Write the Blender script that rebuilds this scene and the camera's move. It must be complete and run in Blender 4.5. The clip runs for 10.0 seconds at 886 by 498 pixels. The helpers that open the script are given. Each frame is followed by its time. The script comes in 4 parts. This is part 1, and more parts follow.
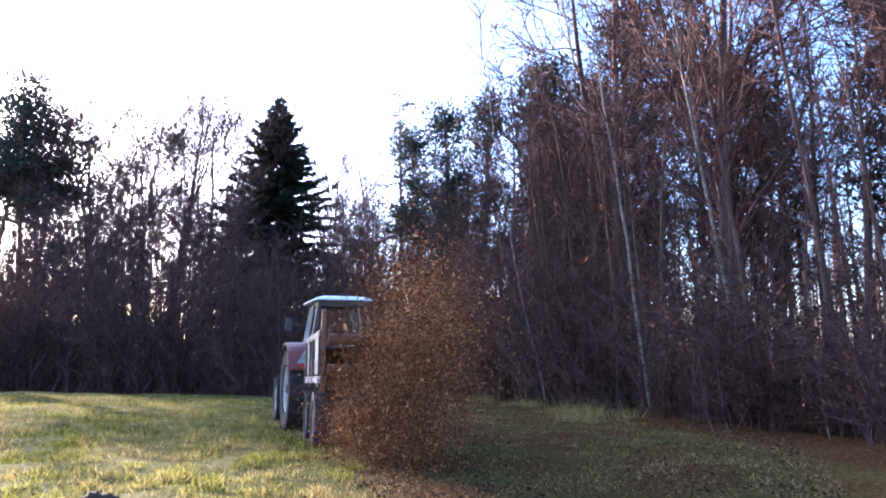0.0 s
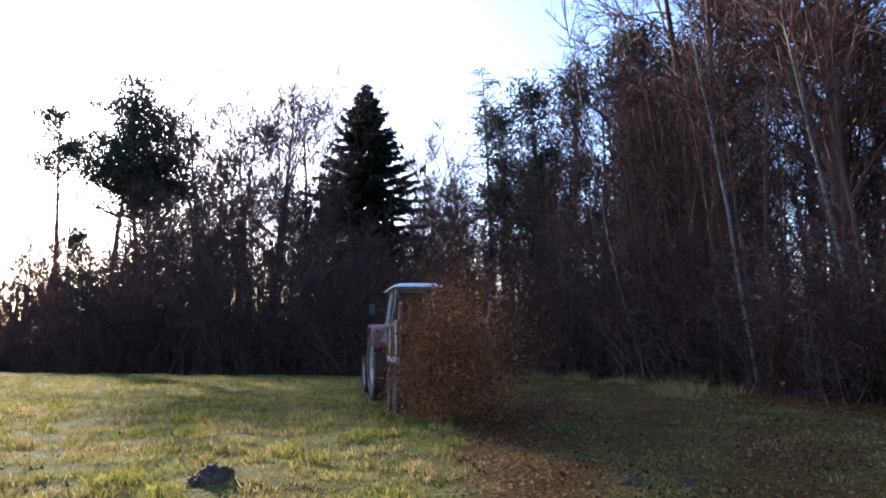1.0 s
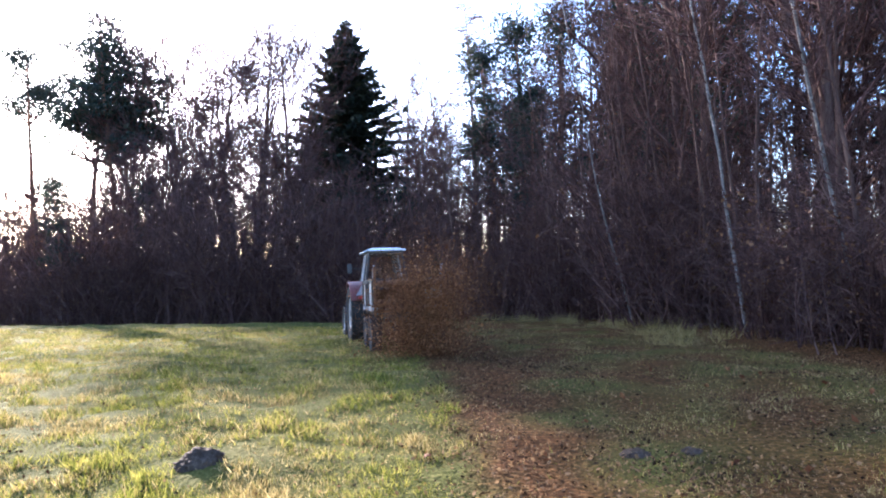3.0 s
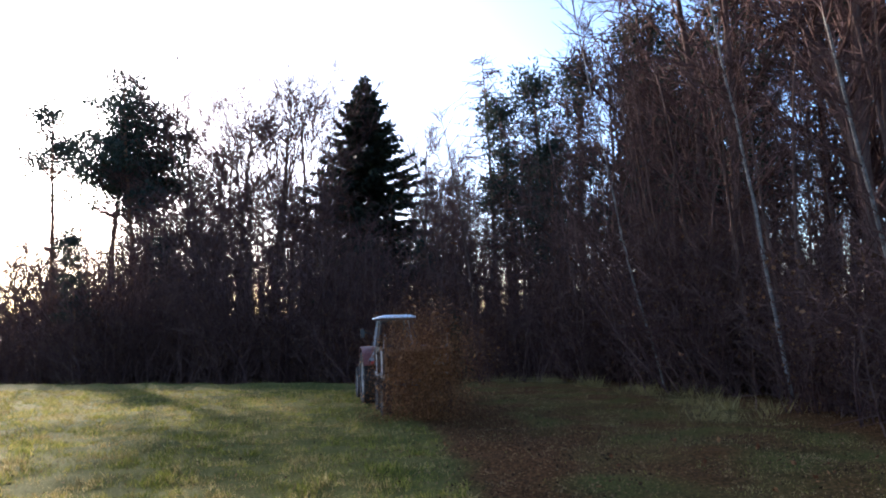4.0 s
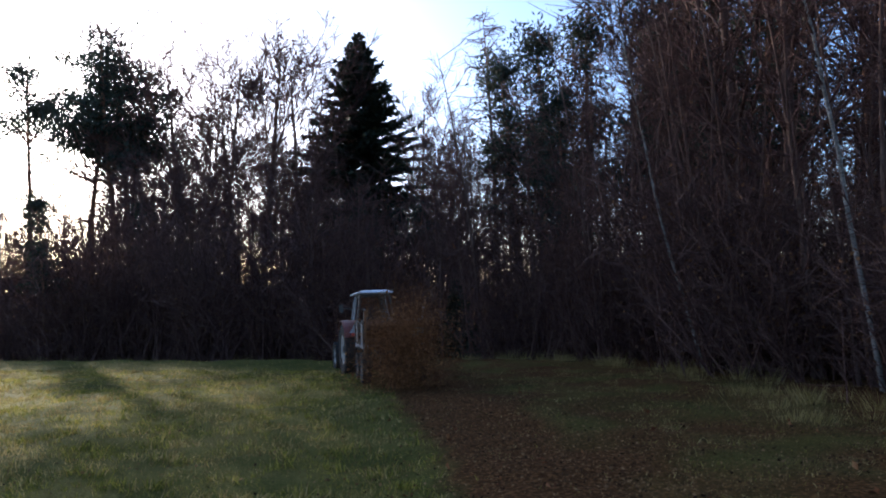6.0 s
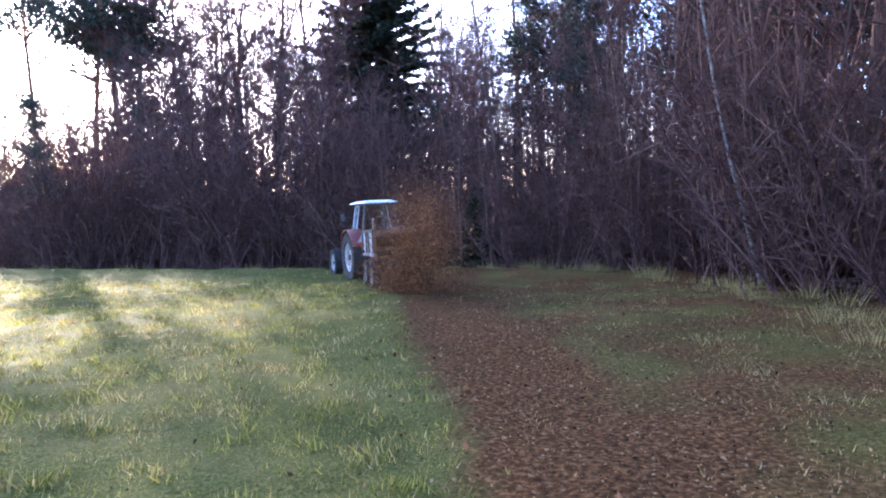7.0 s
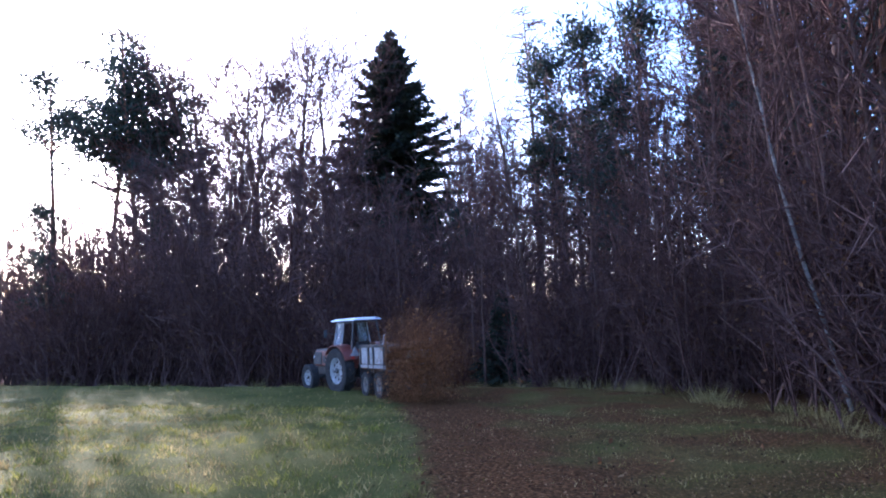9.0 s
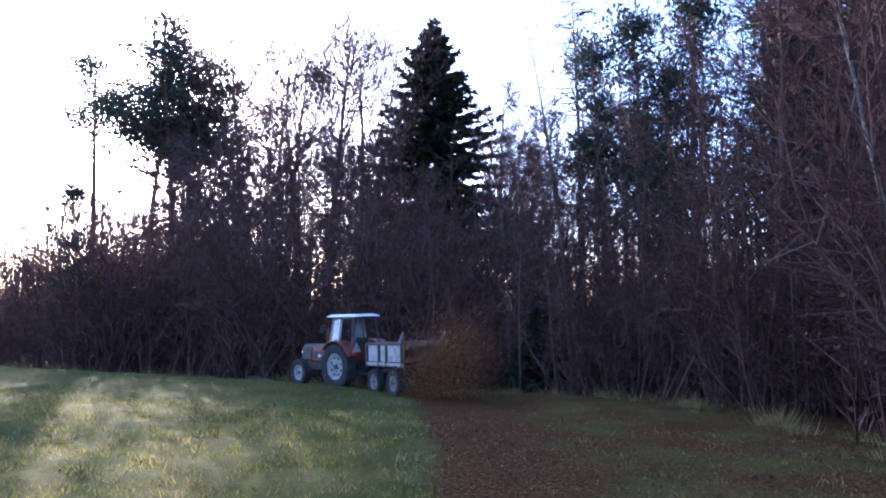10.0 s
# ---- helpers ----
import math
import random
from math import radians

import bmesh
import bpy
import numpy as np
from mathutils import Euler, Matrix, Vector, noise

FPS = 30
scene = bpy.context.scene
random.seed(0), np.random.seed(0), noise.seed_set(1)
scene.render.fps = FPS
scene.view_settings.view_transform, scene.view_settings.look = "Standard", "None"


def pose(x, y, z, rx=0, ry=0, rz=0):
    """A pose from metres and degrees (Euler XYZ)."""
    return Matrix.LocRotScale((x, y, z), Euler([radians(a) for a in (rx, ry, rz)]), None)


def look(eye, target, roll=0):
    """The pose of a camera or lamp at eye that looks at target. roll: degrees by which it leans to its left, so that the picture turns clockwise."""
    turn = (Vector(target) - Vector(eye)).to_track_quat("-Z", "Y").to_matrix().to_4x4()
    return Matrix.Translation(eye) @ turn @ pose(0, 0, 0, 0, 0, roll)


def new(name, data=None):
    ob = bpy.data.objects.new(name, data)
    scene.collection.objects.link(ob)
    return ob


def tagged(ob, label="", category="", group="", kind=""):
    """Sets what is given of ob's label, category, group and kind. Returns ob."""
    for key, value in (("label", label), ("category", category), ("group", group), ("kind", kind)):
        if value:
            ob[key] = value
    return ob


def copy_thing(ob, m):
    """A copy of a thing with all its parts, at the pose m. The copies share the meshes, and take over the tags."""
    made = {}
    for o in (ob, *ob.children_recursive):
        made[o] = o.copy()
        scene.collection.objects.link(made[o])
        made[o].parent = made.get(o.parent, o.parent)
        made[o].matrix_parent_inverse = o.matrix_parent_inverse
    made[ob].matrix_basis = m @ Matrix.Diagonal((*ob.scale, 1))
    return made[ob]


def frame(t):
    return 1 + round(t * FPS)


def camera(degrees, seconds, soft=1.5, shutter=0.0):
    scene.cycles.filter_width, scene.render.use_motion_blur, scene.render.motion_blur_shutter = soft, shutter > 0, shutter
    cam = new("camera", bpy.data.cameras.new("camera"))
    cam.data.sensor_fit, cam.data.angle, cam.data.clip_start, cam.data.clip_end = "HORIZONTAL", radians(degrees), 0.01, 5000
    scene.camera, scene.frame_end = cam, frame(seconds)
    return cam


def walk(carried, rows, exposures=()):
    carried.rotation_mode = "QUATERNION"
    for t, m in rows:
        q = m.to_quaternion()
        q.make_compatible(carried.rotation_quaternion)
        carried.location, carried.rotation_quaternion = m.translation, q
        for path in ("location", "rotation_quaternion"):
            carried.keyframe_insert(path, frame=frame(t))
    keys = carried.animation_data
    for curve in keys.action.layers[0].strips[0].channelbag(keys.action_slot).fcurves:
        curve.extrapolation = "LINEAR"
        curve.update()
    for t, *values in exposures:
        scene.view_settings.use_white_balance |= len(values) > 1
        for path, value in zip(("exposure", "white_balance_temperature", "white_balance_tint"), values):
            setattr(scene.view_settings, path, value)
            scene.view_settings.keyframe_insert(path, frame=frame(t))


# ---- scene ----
cam = camera(66.3, 10.0, soft=2.0)

# seconds, place, yaw to the left, pitch up, roll to the left
PATH = [
    (0.0, 0.00, 0.00, 1.23, 5.09, 7.85, 0.60),
    (0.3, -0.03, 0.01, 1.22, 8.37, 7.23, 0.62),
    (0.5, -0.05, 0.02, 1.22, 10.11, 6.66, -1.43),
    (0.8, -0.03, 0.03, 1.21, 12.58, 6.79, -0.49),
    (1.0, -0.02, 0.04, 1.20, 12.70, 6.17, -0.56),
    (1.2, -0.02, 0.05, 1.20, 12.33, 5.41, -0.82),
    (1.5, -0.01, 0.07, 1.19, 11.88, 4.50, -1.25),
    (1.7, -0.01, 0.07, 1.18, 11.32, 4.05, -1.63),
    (2.0, -0.02, 0.06, 1.17, 11.89, 3.51, -0.95),
    (2.2, -0.04, 0.08, 1.17, 11.90, 3.28, -0.26),
    (3.3, -0.18, 0.46, 1.58, 11.87, 0.67, -2.45),
    (3.5, -0.21, 0.60, 1.64, 12.25, 2.26, -2.71),
    (3.7, -0.27, 0.83, 1.68, 12.78, 5.35, 0.00),
    (4.0, -0.36, 1.17, 1.74, 12.86, 5.34, -1.65),
    (4.2, -0.42, 1.41, 1.71, 12.74, 7.50, -0.99),
    (4.5, -0.51, 1.77, 1.66, 13.10, 7.26, -1.55),
    (4.7, -0.57, 2.04, 1.66, 11.42, 3.82, -0.22),
    (5.0, -0.67, 2.44, 1.66, 13.51, 6.83, 1.26),
    (5.2, -0.75, 2.78, 1.66, 13.10, 6.81, -0.54),
    (5.5, -0.87, 3.28, 1.66, 15.23, 9.29, 0.54),
    (5.7, -0.97, 3.70, 1.66, 15.26, 5.34, -0.87),
    (6.0, -1.11, 4.33, 1.66, 12.80, 2.93, -1.67),
    (6.2, -1.20, 4.76, 1.66, 13.10, -0.88, -0.78),
    (7.4, -1.79, 7.26, 1.65, 15.51, -5.37, -1.87),
    (7.5, -1.84, 7.39, 1.68, 14.48, -4.37, 0.56),
    (7.7, -1.93, 7.57, 1.66, 13.85, -0.88, 0.91),
    (8.0, -2.06, 7.84, 1.64, 15.04, -1.53, -0.06),
    (8.2, -2.10, 7.98, 1.65, 15.22, 0.62, -1.81),
    (8.5, -2.16, 8.20, 1.67, 16.31, 2.69, -1.85),
    (8.7, -2.19, 8.35, 1.66, 16.44, 1.10, -2.85),
    (9.0, -2.24, 8.58, 1.64, 15.95, 4.11, -2.03),
    (9.2, -2.29, 8.88, 1.64, 15.78, 1.08, -2.80),
    (9.5, -2.36, 9.34, 1.65, 17.95, 5.53, -2.24),
    (9.7, -2.44, 9.66, 1.65, 19.11, 4.55, -0.71),
    (10.0, -2.57, 10.14, 1.66, 19.27, 3.80, 0.06),
]


def held(x, y, z, yaw, pitch, roll):
    return pose(x, y, z, 90, 0, yaw) @ pose(0, 0, 0, pitch, 0, 0) @ pose(0, 0, 0, 0, 0, roll)


# seconds, stops, white balance
EXPOSURES = [(0.0, 3.05, 5500, 29), (0.5, 2.65, 5500, 26), (1.0, 2.10, 5600, 23), (2.0, 2.55, 5500, 24), (3.5, 3.15, 5500, 24), (4.0, 2.10, 5700, 20), (4.5, 0.80, 5900, 16), (5.0, 1.50, 5900, 20), (5.5, 1.30, 5900, 18), (6.0, 1.60, 5700, 18), (6.2, 2.25, 5600, 21), (7.5, 3.90, 5100, 34), (8.0, 3.80, 4900, 31), (8.5, 2.45, 5000, 31), (9.0, 2.95, 5100, 32), (9.5, 3.25, 5100, 33), (10.0, 2.90, 5100, 32)]
walk(cam, [(row[0], held(*row[1:])) for row in PATH], EXPOSURES)

# ---- light: a low winter sun behind the trees, clear sky ----
SUN_AZ, SUN_EL = 46.0, 15.0
world = bpy.data.worlds.new("sky")
scene.world = world
world.use_nodes = True
wn = world.node_tree.nodes
sky = wn.new("ShaderNodeTexSky")
sky.sky_type, sky.sun_disc = "NISHITA", False
sky.sun_elevation, sky.sun_rotation = radians(SUN_EL), radians(-SUN_AZ)
sky.air_density, sky.dust_density, sky.ozone_density = 1.0, 1.6, 3.0
world.node_tree.links.new(sky.outputs[0], wn["Background"].inputs[0])
wn["Background"].inputs[1].default_value = 0.105
sun = new("sun", bpy.data.lights.new("sun", "SUN"))
sun.data.energy, sun.data.angle, sun.data.color = 5.0, radians(0.5), (1.0, 0.86, 0.66)
to_sun = Vector((-math.sin(radians(SUN_AZ)) * math.cos(radians(SUN_EL)), math.cos(radians(SUN_AZ)) * math.cos(radians(SUN_EL)), math.sin(radians(SUN_EL))))
sun.matrix_world = look(to_sun * 100, (0, 0, 0))


# ---- materials ----
def material(name, ramp, scale=8.0, rough=0.8, bump=0.3, fine=6.0, metal=0.0, through_light=0.0, island=0.0, stretch=(1, 1, 1), spec=0.3):
    """A surface of two noise scales that runs through the colours of ramp; island: how far loose pieces differ in tone."""
    m = bpy.data.materials.new(name)
    m.use_nodes = True
    n, link = m.node_tree.nodes, m.node_tree.links.new
    bsdf = n["Principled BSDF"]
    coord = n.new("ShaderNodeTexCoord")
    place = n.new("ShaderNodeMapping")
    place.inputs["Scale"].default_value = stretch
    link(coord.outputs["Object"], place.inputs[0])
    big, small = n.new("ShaderNodeTexNoise"), n.new("ShaderNodeTexNoise")
    for tex, s in ((big, scale), (small, scale * fine)):
        tex.inputs["Scale"].default_value, tex.inputs["Detail"].default_value = s, 5.0
        link(place.outputs[0], tex.inputs["Vector"])
    mix = n.new("ShaderNodeMath")
    mix.operation = "MULTIPLY_ADD"
    mix.inputs[1].default_value = 0.45
    link(small.outputs[0], mix.inputs[0])
    half = n.new("ShaderNodeMath")
    half.operation = "MULTIPLY"
    half.inputs[1].default_value = 0.55
    link(big.outputs[0], half.inputs[0])
    link(half.outputs[0], mix.inputs[2])
    out = mix.outputs[0]
    if island:
        geo = n.new("ShaderNodeNewGeometry")
        add = n.new("ShaderNodeMath")
        add.operation = "MULTIPLY_ADD"
        add.inputs[1].default_value = island
        off = n.new("ShaderNodeMath")
        off.operation = "SUBTRACT"
        off.inputs[1].default_value = island / 2
        link(geo.outputs["Random Per Island"], add.inputs[0])
        link(out, off.inputs[0])
        link(off.outputs[0], add.inputs[2])
        out = add.outputs[0]
    cr = n.new("ShaderNodeValToRGB")
    cr.color_ramp.elements[0].position, cr.color_ramp.elements[1].position = 0.3, 0.7
    for i, c in enumerate(ramp):
        e = cr.color_ramp.elements[0] if i == 0 else cr.color_ramp.elements[-1] if i == len(ramp) - 1 else cr.color_ramp.elements.new(0.3 + 0.4 * i / (len(ramp) - 1))
        e.color = (*c, 1)
    link(out, cr.inputs[0])
    link(cr.outputs[0], bsdf.inputs["Base Color"])
    bsdf.inputs["Roughness"].default_value, bsdf.inputs["Metallic"].default_value = rough, metal
    bsdf.inputs["Specular IOR Level"].default_value = spec
    if bump:
        b = n.new("ShaderNodeBump")
        b.inputs["Strength"].default_value, b.inputs["Distance"].default_value = bump, 0.02
        link(small.outputs[0], b.inputs["Height"])
        link(b.outputs[0], bsdf.inputs["Normal"])
    if through_light:
        tr, ms = n.new("ShaderNodeBsdfTranslucent"), n.new("ShaderNodeMixShader")
        link(cr.outputs[0], tr.inputs[0])
        ms.inputs[0].default_value = through_light
        link(bsdf.outputs[0], ms.inputs[1])
        link(tr.outputs[0], ms.inputs[2])
        link(ms.outputs[0], n["Material Output"].inputs[0])
    return m


BARK = material("grey_brown_bark", [(0.045, 0.026, 0.02), (0.095, 0.056, 0.043), (0.17, 0.112, 0.086)], 3.0, 0.95, 0.6, 7, stretch=(1, 1, 0.25), spec=0.1)
TWIG = material("bare_twigs", [(0.04, 0.019, 0.016), (0.09, 0.045, 0.036), (0.155, 0.092, 0.07)], 2.0, 0.9, 0, island=0.3, spec=0.15)
PINE_BARK = material("pine_bark", [(0.06, 0.04, 0.03), (0.16, 0.08, 0.045), (0.28, 0.15, 0.08)], 2.5, 0.95, 0.6, 7, stretch=(1, 1, 0.3), spec=0.1)
BIRCH = material("birch_bark", [(0.05, 0.042, 0.035), (0.15, 0.13, 0.11), (0.33, 0.3, 0.265)], 4.0, 0.8, 0.3, 5, stretch=(1, 1, 2), spec=0.2)
NEEDLE = material("dark_needles", [(0.014, 0.02, 0.014), (0.027, 0.036, 0.022), (0.045, 0.055, 0.032)], 1.5, 0.8, 0, island=0.35, through_light=0.12, spec=0.2)
PINE_NEEDLE = material("pine_needles", [(0.018, 0.024, 0.018), (0.034, 0.044, 0.03), (0.06, 0.068, 0.045)], 1.5, 0.8, 0, island=0.35, through_light=0.15, spec=0.2)
DRY_LEAF = material("dry_leaves", [(0.05, 0.024, 0.013), (0.1, 0.048, 0.024), (0.2, 0.105, 0.052)], 2.0, 0.85, 0, island=0.5, through_light=0.3, spec=0.15)
MULCH = material("brown_chips", [(0.06, 0.02, 0.008), (0.135, 0.047, 0.016), (0.4, 0.19, 0.075)], 2.0, 0.85, 0, island=0.5, through_light=0.08, spec=0.1)
LITTER = material("shredded_litter", [(0.022, 0.012, 0.006), (0.08, 0.044, 0.02), (0.25, 0.155, 0.072)], 2.0, 0.9, 0, island=0.75, through_light=0.25, spec=0.1)
GRASS = material("grass_blades", [(0.06, 0.074, 0.011), (0.15, 0.158, 0.026), (0.28, 0.248, 0.052)], 1.4, 0.9, 0, island=0.55, through_light=0.45, spec=0.06)
DEAD_GRASS = material("dead_grass", [(0.15, 0.113, 0.038), (0.27, 0.208, 0.075), (0.42, 0.33, 0.14)], 1.4, 0.95, 0, island=0.55, through_light=0.35, spec=0.06)
EARTH = material("dark_earth", [(0.025, 0.017, 0.012), (0.055, 0.039, 0.027), (0.11, 0.08, 0.056)], 9.0, 0.95, 0.8, 4, spec=0.1)
ORANGE = material("orange_paint", [(0.08, 0.017, 0.01), (0.14, 0.029, 0.015), (0.21, 0.058, 0.032)], 3.0, 0.45, 0.05, 8, spec=0.5)
WHITE = material("white_paint", [(0.55, 0.56, 0.57), (0.72, 0.73, 0.74), (0.8, 0.8, 0.8)], 4.0, 0.35, 0.05, 8, spec=0.5)
GREY_PANEL = material("pale_grey_panel", [(0.15, 0.15, 0.145), (0.28, 0.275, 0.27), (0.42, 0.415, 0.4)], 5.0, 0.5, 0.08, 8, spec=0.4)
RIM = material("dusty_pale_rim", [(0.12, 0.115, 0.105), (0.25, 0.245, 0.23), (0.38, 0.375, 0.36)], 5.0, 0.6, 0.1, 6, spec=0.4)
DUSTY_RIM = material("dusty_brown_rim", [(0.09, 0.075, 0.06), (0.18, 0.155, 0.13), (0.3, 0.27, 0.235)], 6.0, 0.8, 0.15, 6, spec=0.2)
RUBBER = material("tyre_rubber", [(0.018, 0.017, 0.016), (0.03, 0.028, 0.026), (0.07, 0.06, 0.05)], 6.0, 0.85, 0.3, 6, spec=0.2)
STEEL = material("dark_steel", [(0.03, 0.03, 0.032), (0.06, 0.058, 0.055), (0.12, 0.1, 0.085)], 5.0, 0.6, 0.15, 7, metal=0.3)
RUSTY = material("rusty_steel", [(0.08, 0.03, 0.015), (0.16, 0.07, 0.03), (0.26, 0.14, 0.07)], 6.0, 0.8, 0.2, 6, metal=0.2)
RED_PLASTIC = material("red_plastic", [(0.35, 0.02, 0.01), (0.5, 0.04, 0.02), (0.55, 0.06, 0.03)], 8.0, 0.35, 0, spec=0.5)


def glass(name, tint, rough, clear):
    m = bpy.data.materials.new(name)
    m.use_nodes = True
    b = m.node_tree.nodes["Principled BSDF"]
    b.inputs["Base Color"].default_value = (*tint, 1)
    b.inputs["Roughness"].default_value, b.inputs["Transmission Weight"].default_value, b.inputs["IOR"].default_value = rough, clear, 1.45
    return m


CLEAR_GLASS = glass("clear_cab_glass", (0.85, 0.9, 0.9), 0.02, 1.0)
# pale blue body colour imitates the sky's reflection, with slight dust
DUSTY_SKY_GLASS = glass("dusty_sky_cab_glass", (0.6, 0.67, 0.72), 0.08, 0.75)


def ground_material():
    """Meadow: green and straw-coloured patches, earth between them, and the brown band of spread mulch."""
    m = bpy.data.materials.new("meadow")
    m.use_nodes = True
    n, link = m.node_tree.nodes, m.node_tree.links.new
    bsdf = n["Principled BSDF"]
    coord = n.new("ShaderNodeTexCoord")

    def noise_at(scale, detail=6.0):
        t = n.new("ShaderNodeTexNoise")
        t.inputs["Scale"].default_value, t.inputs["Detail"].default_value = scale, detail
        link(coord.outputs["Object"], t.inputs["Vector"])
        return t.outputs[0]

    def ramp(src, stops):
        r = n.new("ShaderNodeValToRGB")
        for i, (p, c) in enumerate(stops):
            e = r.color_ramp.elements[i] if i < 2 else r.color_ramp.elements.new(p)
            e.position, e.color = p, (*c, 1)
        link(src, r.inputs[0])
        return r.outputs[0]

    def mix(fac, a, b):
        x = n.new("ShaderNodeMix")
        x.data_type = "RGBA"
        link(fac, x.inputs[0])
        link(a, x.inputs[6])
        link(b, x.inputs[7])
        return x.outputs[2]

    def attribute(name):
        a = n.new("ShaderNodeAttribute")
        a.attribute_name = name
        return a.outputs["Fac"]

    green = ramp(noise_at(0.7), [(0.3, (0.045, 0.055, 0.01)), (0.5, (0.085, 0.09, 0.018)), (0.72, (0.14, 0.125, 0.035))])
    fine = ramp(noise_at(42.0), [(0.38, (0.014, 0.012, 0.006)), (0.52, (0.07, 0.07, 0.018)), (0.66, (0.17, 0.14, 0.055))])
    half = n.new("ShaderNodeValue")
    half.outputs[0].default_value = 0.45
    meadow = mix(half.outputs[0], green, fine)
    litter = ramp(noise_at(22.0), [(0.3, (0.025, 0.012, 0.005)), (0.5, (0.075, 0.034, 0.012)), (0.7, (0.17, 0.085, 0.032))])
    link(mix(attribute("litter"), meadow, litter), bsdf.inputs["Base Color"])
    bsdf.inputs["Roughness"].default_value, bsdf.inputs["Specular IOR Level"].default_value = 1.0, 0.03
    b = n.new("ShaderNodeBump")
    b.inputs["Strength"].default_value, b.inputs["Distance"].default_value = 0.9, 0.06
    link(noise_at(24.0), b.inputs["Height"])
    link(b.outputs[0], bsdf.inputs["Normal"])
    return m


# ---- the ground ----
def lie(x, y):
    """The height of the meadow: level at first, then it falls gently towards the far wood."""
    z = np.interp(y, [-40, 6, 8.5, 12, 17, 22, 28, 31, 34, 38, 45, 65, 110, 400], [0.1, 0, -0.04, -0.25, -0.45, -0.72, -1.06, -1.4, -1.85, -2.4, -3.2, -4.3, -5.2, -6.0])
    return z + 0.03 * np.sin(x * 0.9 + 1.3) * np.sin(y * 0.7) + 0.02 * np.sin(x * 2.3 + y * 1.7)


# the way of the tractor's near rear wheel: seconds, x, y, heading to the left
DRIVE = [(-6, -1.0, 2.4, 16), (-3, -2.25, 6.6, 18.5), (0, -3.62, 11.35, 24.5), (1, -4.32, 12.8, 25), (2, -4.98, 14.35, 25), (3.5, -6.0, 16.9, 25.5), (4.5, -6.7, 18.8, 26), (5.5, -7.45, 20.7, 27.5), (6.2, -8.1, 22.2, 31),
         (7.5, -9.42, 25.2, 41.5), (8.5, -10.5, 26.85, 48.5), (9, -11.08, 27.45, 53), (9.5, -11.7, 27.98, 58.5), (10, -12.38, 28.45, 64), (10.6, -13.3, 28.9, 69)]


def drive(t):
    """Rear axle's middle, on the ground, and heading."""
    T = [r[0] for r in DRIVE]
    k = np.clip(np.searchsorted(T, t) - 1, 1, len(T) - 3)
    vals = []
    for c in (1, 2, 3):
        p = [DRIVE[j][c] for j in (k - 1, k, k + 1, k + 2)]
        q = [T[j] for j in (k - 1, k, k + 1, k + 2)]
        m0, m1 = (p[2] - p[0]) / (q[2] - q[0]), (p[3] - p[1]) / (q[3] - q[1])
        h = q[2] - q[1]
        s = (t - q[1]) / h
        vals.append((2 * s**3 - 3 * s**2 + 1) * p[1] + (s**3 - 2 * s**2 + s) * h * m0 + (-2 * s**3 + 3 * s**2) * p[2] + (s**3 - s**2) * h * m1)
    x, y, head = vals
    return x + 0.83 * math.cos(radians(head)), y + 0.83 * math.sin(radians(head)), head


TRACK = np.array([drive(t)[:2] for t in np.arange(-2.4, 9.9, 0.2)])
TRACK = np.vstack([[[0.9, -2.6], [-0.1, 1.4], [-0.75, 4.3]], TRACK])


def beside(x, y):
    """How far a place lies from the middle of the mulched band."""
    a, b = TRACK[:-1], TRACK[1:]
    p = np.stack([x, y], -1)[..., None, :]
    d = b - a
    s = np.clip(((p - a) * d).sum(-1) / (d * d).sum(-1), 0, 1)
    off = p - (a + s[..., None] * d)
    side = d[:, 0] * off[..., 1] - d[:, 1] * off[..., 0]
    dist = np.hypot(off[..., 0], off[..., 1])
    i = dist.argmin(-1)[..., None]
    return np.take_along_axis(np.copysign(dist, -side), i, -1)[..., 0]


EDGE = [(6.0, -30), (4.2, 0), (3.4, 8), (2.6, 13), (1.6, 18.5), (0, 24), (-3, 29), (-9, 33.5), (-18, 35), (-28, 34), (-45, 34), (-90, 40)]


def inside_wood(x, y):
    """How far a place lies behind the wood's edge, in metres."""
    a, b = np.array(EDGE[:-1], float), np.array(EDGE[1:], float)
    p = np.stack([x, y], -1)[..., None, :]
    d = b - a
    s = np.clip(((p - a) * d).sum(-1) / (d * d).sum(-1), 0, 1)
    off = p - (a + s[..., None] * d)
    side = d[:, 0] * off[..., 1] - d[:, 1] * off[..., 0]
    dist = np.hypot(off[..., 0], off[..., 1])
    i = dist.argmin(-1)[..., None]
    return np.take_along_axis(np.copysign(dist, -side), i, -1)[..., 0]


def mesh_from(name, verts, faces, mat, smooth=True):
    me = bpy.data.meshes.new(name)
    me.from_pydata(verts, [], faces)
    me.materials.append(mat)
    if smooth:
        me.polygons.foreach_set("use_smooth", np.ones(len(me.polygons), bool))
    me.update()
    return me


